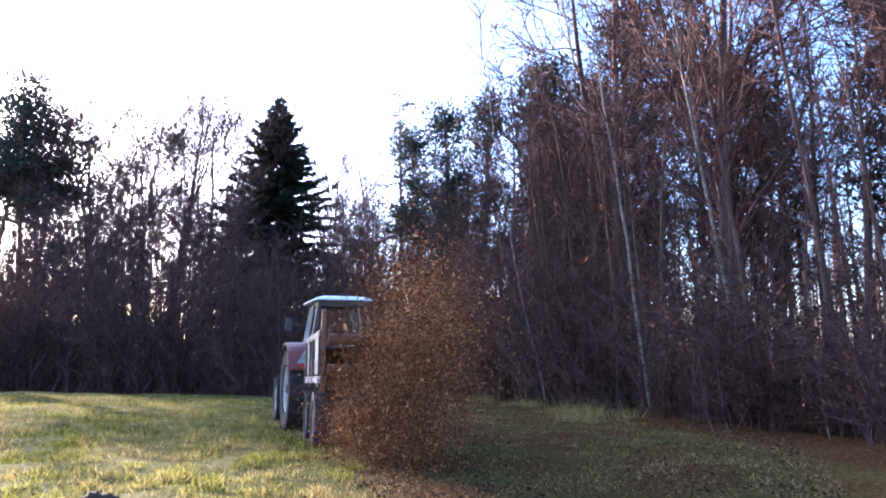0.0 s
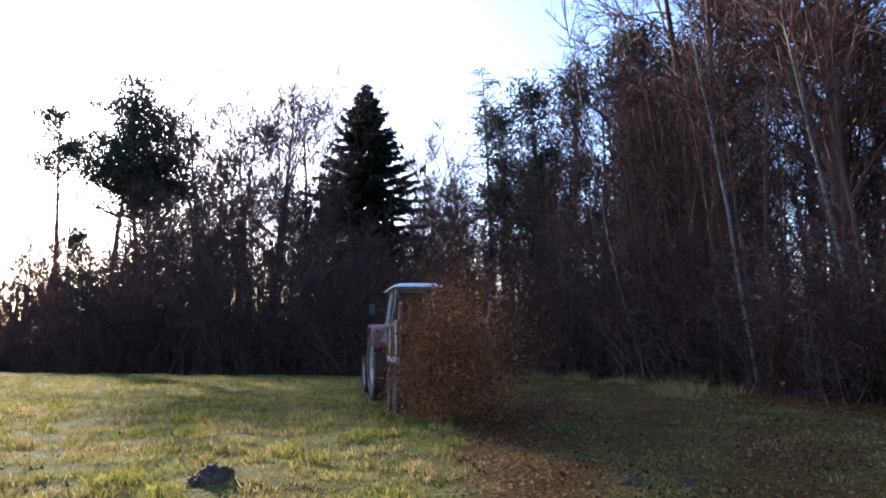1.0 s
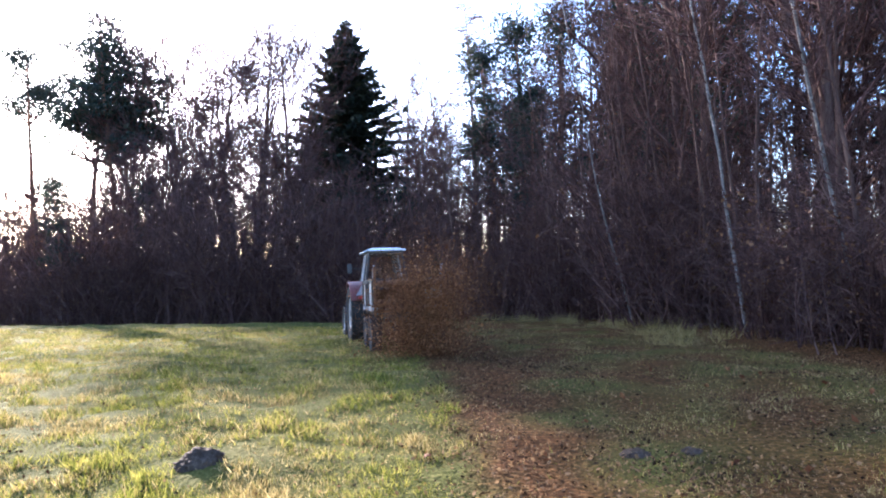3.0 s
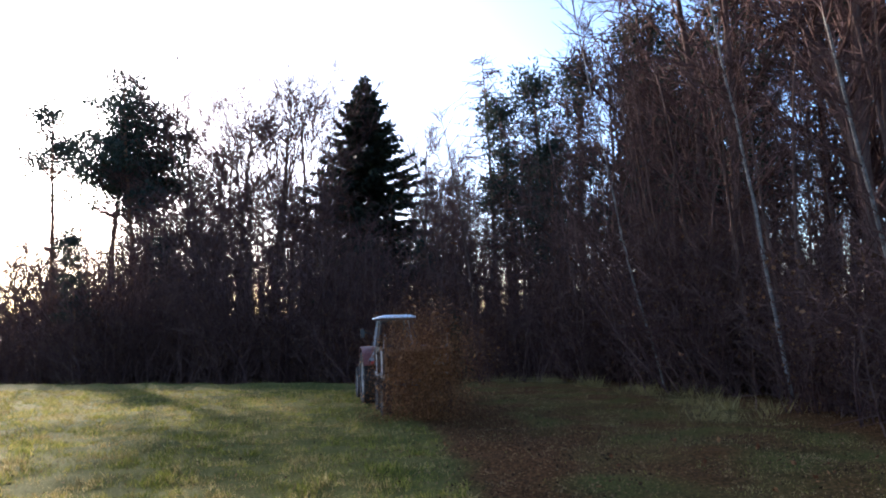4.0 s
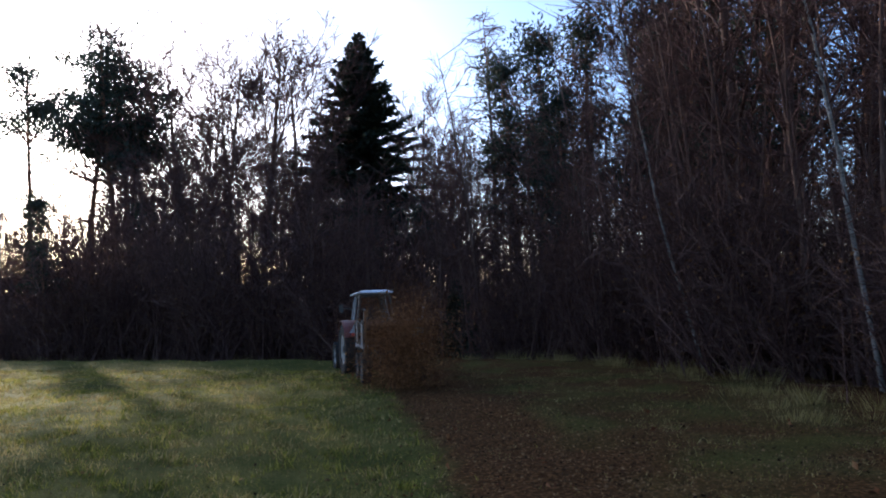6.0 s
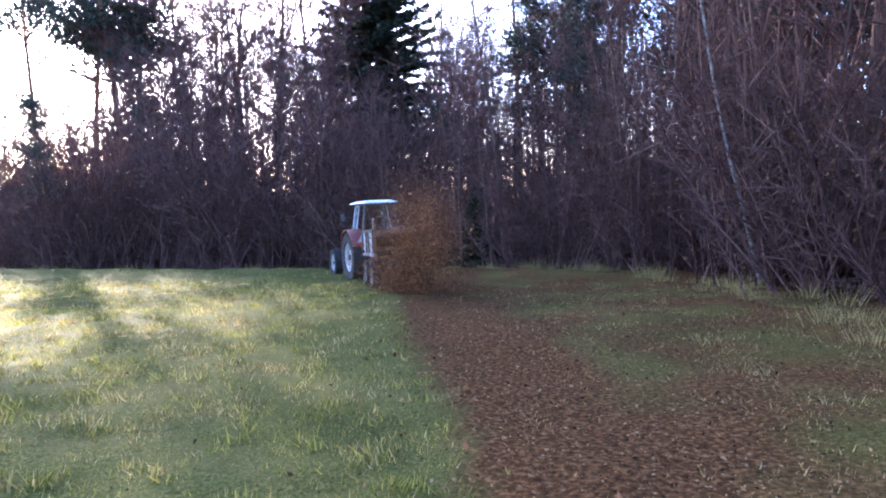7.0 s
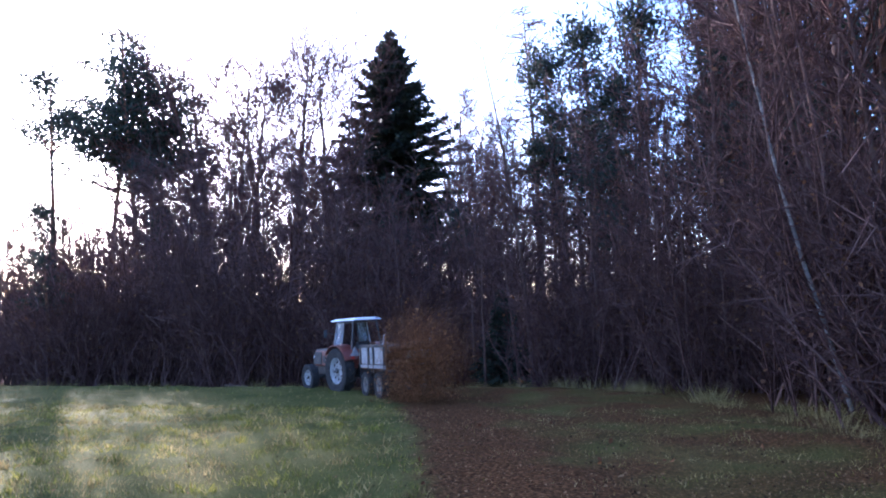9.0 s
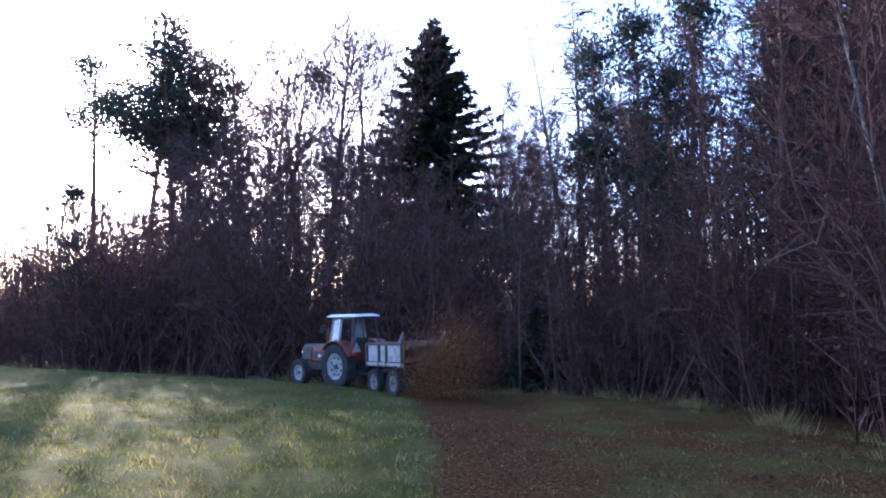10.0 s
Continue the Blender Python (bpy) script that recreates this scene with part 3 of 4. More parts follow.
# the trees that stand out of the skyline
for key, x, y, h, turn in [("spruce", -22.6, 64.9, 29.0, 10), ("larch", -10.6, 70.5, 32.1, 0), ("pine2", -4.8, 66.3, 29.6, 40), ("pine2", -7.5, 63.9, 25.8, 90), ("pine2", -1.6, 59.7, 26.4, 190), ("bare4", -27.6, 60.8, 30.5, 0), ("bare4", -30.4, 59.8, 31.6, 75),
                           ("bare2", -31.4, 57.9, 25.5, 60), ("bare4", -33.4, 59.0, 31.4, 140), ("bare4", -36.4, 58.0, 30.0, 250), ("pine1", -44.8, 54.9, 27.3, 0), ("pine1", -42.0, 56.1, 28.3, 200), ("pine1", -41.2, 57.2, 26.9, 100),
                           ("pine1", -43.4, 58.4, 26.4, 300), ("pine0", -52.7, 57.6, 27.1, 0), ("bare4", -20.1, 75.1, 29.5, 30), ("bare1", -17.2, 63.0, 19.4, 40), ("bare3", -15.6, 66.4, 20.0, 130), ("bare1", -14.0, 61.2, 18.2, 220), ("bare0", -12.6, 64.6, 18.8, 310), ("bare3", -18.6, 69.5, 20.2, 10), ("bare0", -15.0, 70.8, 19.6, 80), ("bare2", 4.8, 32.2, 27.1, 30), ("bare0", 7.7, 23.7, 24.7, 120), ("bare2", 10.6, 34.9, 27.2, 200), ("bare3", 1.5, 41.2, 22.5, 0),
                           ("birch0", 1.5, 22.9, 15.6, 0), ("birch1", 3.7, 17.7, 17.4, 30), ("birch0", 5.3, 15.1, 16.0, 20), ("bare0", -26.6, 68.4, 20.1, 50), ("bare1", -38.3, 62.1, 23.8, 10), ("bare0", -39.8, 54.4, 18.4, 10),
                           ("bare1", -48.4, 54.3, 16.0, 80), ("bare3", -51.4, 56.4, 16.0, 30), ("bare1", -44.4, 61.4, 17.5, 210), ("bare3", -49.4, 62.7, 17.0, 300), ("bare1", -53.6, 54.2, 13.0, 10), ("bare3", -56.7, 57.6, 13.5, 80),
                           ("bare1", -59.2, 54.6, 15.0, 140), ("bare3", -62.0, 58.4, 15.9, 20), ("bare1", -65.1, 55.1, 14.6, 200), ("bare3", -68.5, 57.3, 14.2, 60), ("bare3", -50.6, 51.4, 12.5, 170), ("bare3", -58.3, 62.1, 14.5, 250)]:
    wood.set(key, x, y, turn, h + float(np.interp(y, [34, 45, 65], [0.3, 1.0, 1.3])))

# the rest of the wood behind its edge; the skyline rises and falls with the bearing
rng = np.random.default_rng(77)
taken = []
while len(taken) < 150:
    x, y = rng.uniform(-72, 28), rng.uniform(6, 100)
    depth = float(inside_wood(np.array(x), np.array(y)))
    if depth < 2.0 or depth > 44 or min([math.hypot(x - a, y - b) for a, b in taken] + [9]) < (1.5 if y < 30 else 2.2):
        continue
    bearing, far = math.degrees(math.atan2(x, y)), math.hypot(x, y)
    steep = float(np.interp(bearing, [-44.8, -35.8, -32.8, -29.8, -23.0, -21.5, -16.5, -16, -13, -11.8, -7.8, -3.8, -0.8, 4.2, 25.2], [0.135, 0.175, 0.235, 0.28, 0.285, 0.17, 0.17, 0.2, 0.2, 0.275, 0.305, 0.335, 0.395, 0.675, 1.175]))
    cap = min(1.2 + far * steep - float(lie(x, y)), 23.0 + 0.12 * far)
    taken.append((x, y))
    if bearing < -33.7:
        kind = rng.choice(["thin0", "thin1", "thick1", "bare3", "pine2"], p=[0.25, 0.25, 0.2, 0.2, 0.1])
    elif bearing < -9.7:
        kind = rng.choice(["bare1", "bare3", "pine0", "thin1", "bare0"], p=[0.3, 0.3, 0.1, 0.2, 0.1])
        kind = "bare3" if kind == "pine0" and bearing < -17 else kind
    else:
        kind = rng.choice(["bare0", "bare1", "bare2", "bare3", "pine0", "pine2", "spruce2", "larch"], p=[0.08, 0.24, 0.07, 0.27, 0.08, 0.17, 0.03, 0.06])
        if far < 32 and kind in ("pine0", "pine2", "spruce2"):
            kind = "bare3"
    wood.set(str(kind), x, y, rng.uniform(0, 360), cap * rng.uniform(0.72, 1.0))


def along_edge(s, depth):
    k = int(s)
    (ax, ay), (bx, by) = EDGE[k], EDGE[k + 1]
    L = math.hypot(bx - ax, by - ay)
    return ax + (bx - ax) * (s - k) + (by - ay) / L * depth, ay + (by - ay) * (s - k) - (bx - ax) / L * depth


# light trees under and beside the pines
for i in range(18):
    bearing, far = rng.uniform(-38.5, -32), rng.uniform(46, 72)
    x, y = far * math.sin(radians(bearing)), far * math.cos(radians(bearing))
    wood.set("bare3" if i % 3 else "thin1", x, y, rng.uniform(0, 360), far * rng.uniform(0.15, 0.23) + 3.0)

# thickets, shrubs, young trees and small spruces under them
for i in range(270):
    x, y = along_edge(rng.uniform(1.7, 6.0) if i % 5 < 2 else rng.uniform(5.6, 10.3), 1.2)
    deep = float(np.interp(math.hypot(x, y), [15, 36], [4.0, 7.5]))
    x, y = x * (1 + abs(rng.normal()) * deep / math.hypot(x, y)), y * (1 + abs(rng.normal()) * deep / math.hypot(x, y)) + 0.6
    if y < 6 or x < -62 or float(inside_wood(np.array(x), np.array(y))) < 0.8:
        continue
    bearing = math.degrees(math.atan2(x, y))
    kind = str(rng.choice(["thin0", "thin1", "shrub0", "shrub1", "fir0", "thick0", "thick1"], p=[0.11, 0.1, 0.1, 0.14, 0.01, 0.27, 0.27]))
    if bearing > -17 and kind.startswith("thick") and i % 2:
        kind = "thin1"
    if math.hypot(x, y) < 17 and kind.startswith("thick"):
        kind = "shrub1"
    if kind == "fir0" and math.hypot(x, y) < 34:
        kind = "thin1"
    h = {"thin0": 8, "thin1": 11, "shrub0": 2.4, "shrub1": 3.6, "fir0": 4.5, "thick0": 5.5, "thick1": 7.0}[kind] * rng.uniform(0.7, 1.15) * float(np.interp(math.hypot(x, y), [18, 36], [1.0, 1.5 if kind.startswith("thick") and bearing < -14 else 1.2]))
    wood.set(kind, x, y, rng.uniform(0, 360), min(h, float(np.interp(bearing, [-50, -43, -40, -32, -30], [7.0, 7.5, 9.5, 12.0, 20]))))


for key, (ob, _) in wood.stock.items():
    if key not in wood.used:
        for o in (*ob.children_recursive, ob):
            bpy.data.objects.remove(o)


def far_wood():
    """The wood that goes on behind: thin stems and twigs past counting."""
    rng = np.random.default_rng(31)
    big, fine = [], []
    n = 0
    while n < 1000:
        x, y = rng.uniform(-110, 60), rng.uniform(12, 150)
        depth = float(inside_wood(np.array(x), np.array(y)))
        if depth < 10 or depth > 85:
            continue
        n += 1
        bearing = math.degrees(math.atan2(x, y))
        steep = float(np.interp(bearing, [-46, -40, -34, -30, -17, -13, -3, 4], [0.09, 0.12, 0.16, 0.2, 0.16, 0.16, 0.24, 0.32]))
        H = min(4 + math.hypot(x, y) * steep, 26) * rng.uniform(0.6, 1)
        z = float(lie(x, y)) - 0.2
        st = rod(rng, (x, y, z), (rng.normal() * 0.03, rng.normal() * 0.03, 1), H, 0.05 + H * 0.006, 0.02, 3, 0.03, 0.01)
        big += st
        for j in range(18):
            p, d, r = point_on(st, rng.uniform(0.05, 1) ** 0.8)
            fine += rod(rng, p, off_axis(rng, d, radians(rng.uniform(35, 85))), rng.uniform(1.0, 3.8), 0.05, 0.018, 1, 0.3, 0.1)
    top = tagged(new("far_wood", joined("far_wood", [tubes(big, 5), tubes(fine, 3)], TWIG)), "dense bare winter wood behind the edge", "wood", kind="stuff")
    return top


far_wood()


# ---- meadow grass, dead tufts, litter ----
def patch(x, y, s, k):
    return np.array([noise.noise((a * s, b * s, k)) for a, b in zip(x, y)])


def blades(places, along, size, width, rng):
    """Grass blades: one slim leaning triangle each."""
    n = len(places)
    side = np.cross(along, rng.normal(size=(n, 3)))
    side /= np.linalg.norm(side, axis=1, keepdims=True) + 1e-9
    W = (size * width)[:, None]
    verts = np.stack([places - side * W, places + side * W, places + along * size[:, None]], 1).reshape(-1, 3)
    return verts, np.arange(3 * n).reshape(-1, 3)


def swards():
    rng = np.random.default_rng(5)

    def sow(n, near, far):
        y = np.where(rng.random(n) < 0.6, rng.uniform(2.0, 23.0, n), 1 / rng.uniform(1 / far, 1 / near, n) - 2.0)
        x = rng.uniform(-1.0, 0.32, n) * (y + 4) - 0.4
        return x, y

    x, y = sow(395000, 4.5, 38)
    b, u, w = beside(x, y), inside_wood(x, y), patch(x, y, 1.1, 2)
    b = b + 0.26 * patch(x, y, 2.3, 6) + 0.22 * patch(x, y, 7.0, 8)
    reach = np.interp(y, [5, 12], [1.2, 2.3])
    keep = (u < 0.5) & ((b < 0.0) | (b > reach) | (rng.random(len(x)) < 0.12 + 0.3 * np.clip(w, 0, 1))) & (rng.random(len(x)) < np.where(b < 0.0, 0.95, 0.42 + 0.8 * w))
    x, y, w, b = x[keep], y[keep], w[keep], b[keep]
    dry = rng.random(len(x)) < np.clip(0.4 + 1.2 * w + 0.3 * (b > 1.0), 0.08, 0.95)
    for name, sel, mat, label in (("meadow_grass", ~dry, GRASS, "short green meadow grass"), ("dry_grass", dry, DEAD_GRASS, "short straw-coloured dead grass")):
        px, py = x[sel], y[sel]
        n = len(px)
        P = np.stack([px, py, lie(px, py) - 0.01], -1)
        size = rng.uniform(0.03, 0.075, n) * np.where(b[sel] > 0.0, 0.6, 1.0) * np.clip(0.85 + 1.1 * patch(px, py, 2.6, 9) + 0.9 * patch(px, py, 6.5, 11), 0.25, 2.3) * (0.85 + 0.018 * py)
        D = np.stack([rng.normal(size=n) * 0.45, rng.normal(size=n) * 0.45, np.ones(n)], -1)
        tagged(new(name, joined(name, [blades(P, D, size, 0.075, rng)], mat)), label, "grass", kind="stuff")
    # long pale tufts along the foot of the wood
    P, D, S = [], [], []
    for i in range(140):
        cx, cy = along_edge(rng.uniform(3.2, 10.2), rng.uniform(-0.9, 0.9))
        for j in range(70):
            a, r = rng.uniform(0, 6.3), abs(rng.normal()) * 0.22
            qx, qy = cx + math.cos(a) * r, cy + math.sin(a) * r
            P.append((qx, qy, float(lie(qx, qy))))
            D.append((math.cos(a) * 0.5, math.sin(a) * 0.5, 0.9))
            S.append(rng.uniform(0.12, 0.3) * (1 + 0.7 * (i % 4 == 0)))
    tagged(new("tall_dead_grass", joined("tall_dead_grass", [blades(np.array(P), np.array(D), np.array(S), 0.012, rng)], DEAD_GRASS)), "long pale dead grass along the wood's foot", "grass", kind="stuff")
    # shredded leaves and chips on the ground
    x, y = sow(215000, 4.2, 38)
    b, u, w = beside(x, y), inside_wood(x, y), patch(x, y, 0.9, 4)
    b = b + 0.26 * patch(x, y, 2.3, 6) + 0.22 * patch(x, y, 7.0, 8)
    reach = np.interp(y, [5, 12], [1.2, 2.4])
    p = np.where((b > -0.02) & (b < reach), np.clip(0.8 + 1.1 * patch(x, y, 3.1, 12), 0.35, 1.0), np.where(b >= reach, np.clip(0.55 + 0.9 * w, 0.15, 0.95), np.exp(-np.abs(b) * 3.0) * 0.55 + 0.085))
    p = np.where(u > -1.0, np.maximum(p, 0.6), p)
    keep = rng.random(len(x)) < p
    x, y = x[keep], y[keep]
    n = len(x)
    P = np.stack([x, y, lie(x, y) + rng.uniform(0.005, 0.05, n)], -1)
    D = np.stack([rng.normal(size=n), rng.normal(size=n), rng.normal(size=n) * 0.35], -1)
    tagged(new("leaf_litter", joined("leaf_litter", [flakes(P, D, 0.011 + 0.008 * rng.gamma(1.3, 1.0, n).clip(0, 5), 0.3, rng, 0.8)], LITTER)), "shredded brown leaves strewn over the grass", "litter", kind="stuff")


swards()


# ---- the tractor and its spreader ----
def part(name, bm, mat, parent, label="", smooth=False):
    me = bpy.data.meshes.new(name)
    bm.normal_update()
    bm.to_mesh(me)
    bm.free()
    me.materials.append(mat)
    if smooth:
        me.polygons.foreach_set("use_smooth", np.ones(len(me.polygons), bool))
    ob = new(name, me)
    ob.parent = parent
    return tagged(ob, label)


def box(bm, x0, x1, y0, y1, z0, z1, bevel=0.015, taper=None):
    """A bevelled block; taper: how far the top draws in, in x and y."""
    made = bmesh.ops.create_cube(bm, size=1)["verts"]
    for v in made:
        top = v.co.z > 0
        v.co = Vector((x0 if v.co.x < 0 else x1, y0 if v.co.y < 0 else y1, z1 if top else z0))
        if taper and top:
            v.co.x += taper[0] * (1 if v.co.x < (x0 + x1) / 2 else -1)
            v.co.y += taper[1] * (1 if v.co.y < (y0 + y1) / 2 else -1)
    edges = {e for v in made for e in v.link_edges}
    if bevel:
        bmesh.ops.bevel(bm, geom=list(edges), offset=bevel, segments=2, affect="EDGES", profile=0.6)
    return bm


def bar(bm, a, b, r, sides=8):
    """A round rod from a to b."""
    a, b = Vector(a), Vector(b)
    m = Matrix.Translation((a + b) / 2) @ (b - a).to_track_quat("Z", "Y").to_matrix().to_4x4()
    bmesh.ops.create_cone(bm, cap_ends=True, segments=sides, radius1=r, radius2=r, depth=(b - a).length, matrix=m)
    return bm


def beam(bm, a, b, w, d):
    """A square bar from a to b."""
    a, b = Vector(a), Vector(b)
    m = Matrix.Translation((a + b) / 2) @ (b - a).to_track_quat("Z", "Y").to_matrix().to_4x4() @ Matrix.Diagonal((w, d, (b - a).length, 1))
    bmesh.ops.create_cube(bm, size=1, matrix=m)
    return bm


def lathe(bm, profile, n=40):
    """Turns a profile of (radius, x) about the x axis."""
    rings = []
    for r, x in profile:
        rings.append([bm.verts.new((x, r * math.cos(2 * math.pi * i / n), r * math.sin(2 * math.pi * i / n))) for i in range(n)])
    for a, b in zip(rings, rings[1:]):
        for i in range(n):
            bm.faces.new((a[i], a[(i + 1) % n], b[(i + 1) % n], b[i]))
    return bm


def wheel(parent, x, y, r, w, rim_mat, lugs=18, rim=0.58):
    """A wheel with tyre and rim; its hub is its origin."""
    hub = new("wheel")
    hub.parent = parent
    hub.location = (x, y, r)
    out = -1 if x < 0 else 1
    ri, h = r * rim, w / 2
    t = bmesh.new()
    lathe(t, [(ri, -h * 0.75), (ri + 0.02, -h * 0.9), (r * 0.86, -h), (r * 0.95, -h * 0.9), (r * 0.965, -h * 0.5), (r * 0.965, h * 0.5), (r * 0.95, h * 0.9), (r * 0.86, h), (ri + 0.02, h * 0.9), (ri, h * 0.75)])
    for i in range(lugs):
        for s in (-1, 1):
            a = 2 * math.pi * (i + (0.5 if s > 0 else 0)) / lugs
            m = Matrix.Rotation(a, 4, "X") @ Matrix.Translation((s * h * 0.5, 0, r * 0.968)) @ Matrix.Rotation(s * 0.6, 4, "Z") @ Matrix.Diagonal((h * 1.05, r * 0.06, r * 0.07, 1))
            bmesh.ops.create_cube(t, size=1, matrix=m)
    part("tyre", t, RUBBER, hub, smooth=False)
    d = bmesh.new()
    k = out
    lathe(d, [(ri, -h * 0.7), (ri - 0.015, -h * 0.5), (ri - 0.02, k * h * 0.3), (ri, k * h * 0.72), (ri * 0.93, k * h * 0.78), (ri * 0.86, k * h * 0.5), (ri * 0.62, k * h * 0.3), (ri * 0.42, k * h * 0.42), (ri * 0.3, k * h * 0.45), (0.001, k * h * 0.45)])
    rim_ob = part("rim", d, rim_mat, hub, smooth=True)
    b = bmesh.new()
    lathe(b, [(ri * 0.2, k * h * 0.42), (ri * 0.2, k * h * 0.7), (ri * 0.14, k * h * 0.8), (0.001, k * h * 0.8)], 14)
    for i in range(6):
        a = 2 * math.pi * i / 6
        bar(b, (k * h * 0.42, ri * 0.34 * math.cos(a), ri * 0.34 * math.sin(a)), (k * h * 0.56, ri * 0.34 * math.cos(a), ri * 0.34 * math.sin(a)), ri * 0.045, 6)
    hubcap = part("hub", b, STEEL, hub, "dark wheel hub with bolts")
    # flat dark discs paint the shade of holes that are not cut
    for i in range(8):
        a = 2 * math.pi * (i + 0.5) / 8
        o = bmesh.new()
        bar(o, (k * h * 0.36, ri * 0.64 * math.cos(a), ri * 0.64 * math.sin(a)), (k * h * 0.395, ri * 0.64 * math.cos(a), ri * 0.64 * math.sin(a)), ri * 0.1, 10)
        part("disc_hole", o, RUBBER, hub)
    return hub


def build_tractor():
    top = tagged(new("tractor"), "orange farm tractor with white cab roof driving off", "tractor")
    wheels = [(wheel(top, -0.76, 0, 0.735, 0.36, RIM), 0.735), (wheel(top, 0.76, 0, 0.735, 0.36, RIM), 0.735),
              (wheel(top, -0.74, 2.2, 0.46, 0.26, RIM, 16), 0.46), (wheel(top, 0.74, 2.2, 0.46, 0.26, RIM, 16), 0.46)]
    b = bmesh.new()
    box(b, -0.22, 0.22, -0.35, 1.3, 0.5, 0.98, 0.04)
    bar(b, (-0.7, 0, 0.735), (0.7, 0, 0.735), 0.13, 14)
    box(b, -0.2, 0.2, 1.2, 2.7, 0.52, 0.8, 0.03)
    part("gearbox", b, STEEL, top, "dark oily gearbox and rear axle")
    b = bmesh.new()
    bar(b, (-0.7, 2.2, 0.46), (0.7, 2.2, 0.46), 0.07, 12)
    box(b, -0.16, 0.16, 2.05, 2.35, 0.36, 0.62, 0.03)
    part("front_axle", b, STEEL, top)
    b = bmesh.new()
    box(b, -0.29, 0.29, 0.98, 2.78, 0.8, 1.34, 0.06, (0.05, 0.03))
    part("bonnet", b, ORANGE, top, "orange bonnet sides")
    b = bmesh.new()
    box(b, -0.25, 0.25, 1.0, 2.74, 1.335, 1.385, 0.02, (0.03, 0.03))
    part("bonnet_cover", b, STEEL, top, "dark upper bonnet cover")
    b = bmesh.new()
    box(b, -0.315, 0.315, 2.2, 2.8, 0.86, 1.3, 0.03, (0.05, 0.02))
    part("nose", b, STEEL, top, "dark nose of the bonnet")
    for s in (-1, 1):
        b = bmesh.new()
        bar(b, (s * 0.2, 2.78, 1.1), (s * 0.2, 2.85, 1.1), 0.07, 14)
        part("headlight", b, WHITE, top, "round pale headlight")
        b = bmesh.new()
        beam(b, (s * 0.3, 1.55, 1.0), (s * 0.36, 1.55, 1.0), 0.03, 0.03)
        box(b, s * 0.39 - 0.04, s * 0.39 + 0.04, 1.5, 1.6, 0.96, 1.05, 0.01)
        part("side_lamp", b, WHITE, top, "small pale side lamp")
    b = bmesh.new()
    box(b, -0.24, 0.24, 2.76, 2.83, 0.84, 1.24, 0.02)
    for i in range(6):
        box(b, -0.22, 0.22, 2.82, 2.845, 0.88 + i * 0.06, 0.9 + i * 0.06, 0)
    part("grille", b, STEEL, top)
    b = bmesh.new()
    for i in range(3):
        box(b, -0.3 + 0.002 * i, -0.285, 1.6 + 0.3 * i, 1.8 + 0.3 * i, 0.9, 1.15, 0.004)
    part("bonnet_vent", b, STEEL, top)
    b = bmesh.new()
    box(b, -0.2, 0.2, 2.8, 3.05, 0.5, 0.8, 0.03)
    part("front_weight", b, STEEL, top)
    b = bmesh.new()
    bar(b, (0.2, 1.9, 1.3), (0.2, 1.9, 1.95), 0.035, 12)
    bar(b, (0.2, 1.9, 1.4), (0.2, 1.9, 1.7), 0.06, 12)
    part("exhaust_pipe", b, RUSTY, top, "rusty upright exhaust pipe")
    for s in (-1, 1):
        b = bmesh.new()
        n = 12
        rows = []
        for i in range(n + 1):
            a = radians(40 + 115 * i / n)
            for dr in (0.8, 0.83):
                rows.append([b.verts.new((s * xx, dr * math.cos(a), 0.735 + dr * math.sin(a))) for xx in (0.5, 0.95)])
        for i in range(n):
            lo0, hi0, lo1, hi1 = rows[2 * i], rows[2 * i + 1], rows[2 * i + 2], rows[2 * i + 3]
            b.faces.new((hi0[0], hi0[1], hi1[1], hi1[0]))
            b.faces.new((lo0[1], lo0[0], lo1[0], lo1[1]))
            b.faces.new((lo0[1], hi0[1], hi1[1], lo1[1]))
            b.faces.new((hi0[0], lo0[0], lo1[0], hi1[0]))
        box(b, s * 0.46 - 0.02, s * 0.46 + 0.02, -0.6, 0.75, 0.8, 1.45, 0.01)
        part("fender", b, ORANGE, top, "orange rear fender")
        b = bmesh.new()
        box(b, s * 0.72 - 0.05, s * 0.72 + 0.05, -0.83, -0.77, 1.12, 1.3, 0.01)
        part("tail_light", b, RED_PLASTIC, top, "red tail light")
    # cab
    b = bmesh.new()
    box(b, -0.62, 0.62, -0.53, 0.9, 0.92, 0.99, 0.01)
    box(b, -0.6, 0.6, -0.56, -0.5, 0.95, 1.4, 0.01)
    box(b, -0.5, 0.5, 0.82, 0.87, 0.95, 1.4, 0.01)
    part("cab_floor", b, ORANGE, top)
    corners = [(-0.62, -0.5), (0.62, -0.5), (-0.6, 0.25), (0.6, 0.25), (-0.54, 0.82), (0.54, 0.82)]
    for x, y in corners:
        b = bmesh.new()
        beam(b, (x, y, 0.98), (x * 0.68, y * 0.9 + 0.02, 2.28), 0.05, 0.05)
        part("cab_post", b, STEEL, top)
    b = bmesh.new()
    beam(b, (-0.42, -0.43, 2.26), (0.42, -0.43, 2.26), 0.05, 0.05)
    beam(b, (-0.37, 0.76, 2.26), (0.37, 0.76, 2.26), 0.05, 0.05)
    for s in (-1, 1):
        beam(b, (s * 0.42, -0.43, 2.26), (s * 0.37, 0.76, 2.26), 0.05, 0.05)
    part("cab_frame", b, STEEL, top)
    b = bmesh.new()
    box(b, -0.52, 0.52, -0.62, 0.98, 2.31, 2.355, 0.018, (0.03, 0.03))
    box(b, -0.47, 0.47, -0.57, 0.93, 2.35, 2.395, 0.018, (0.12, 0.1))
    part("roof", b, WHITE, top, "white cab roof panel")

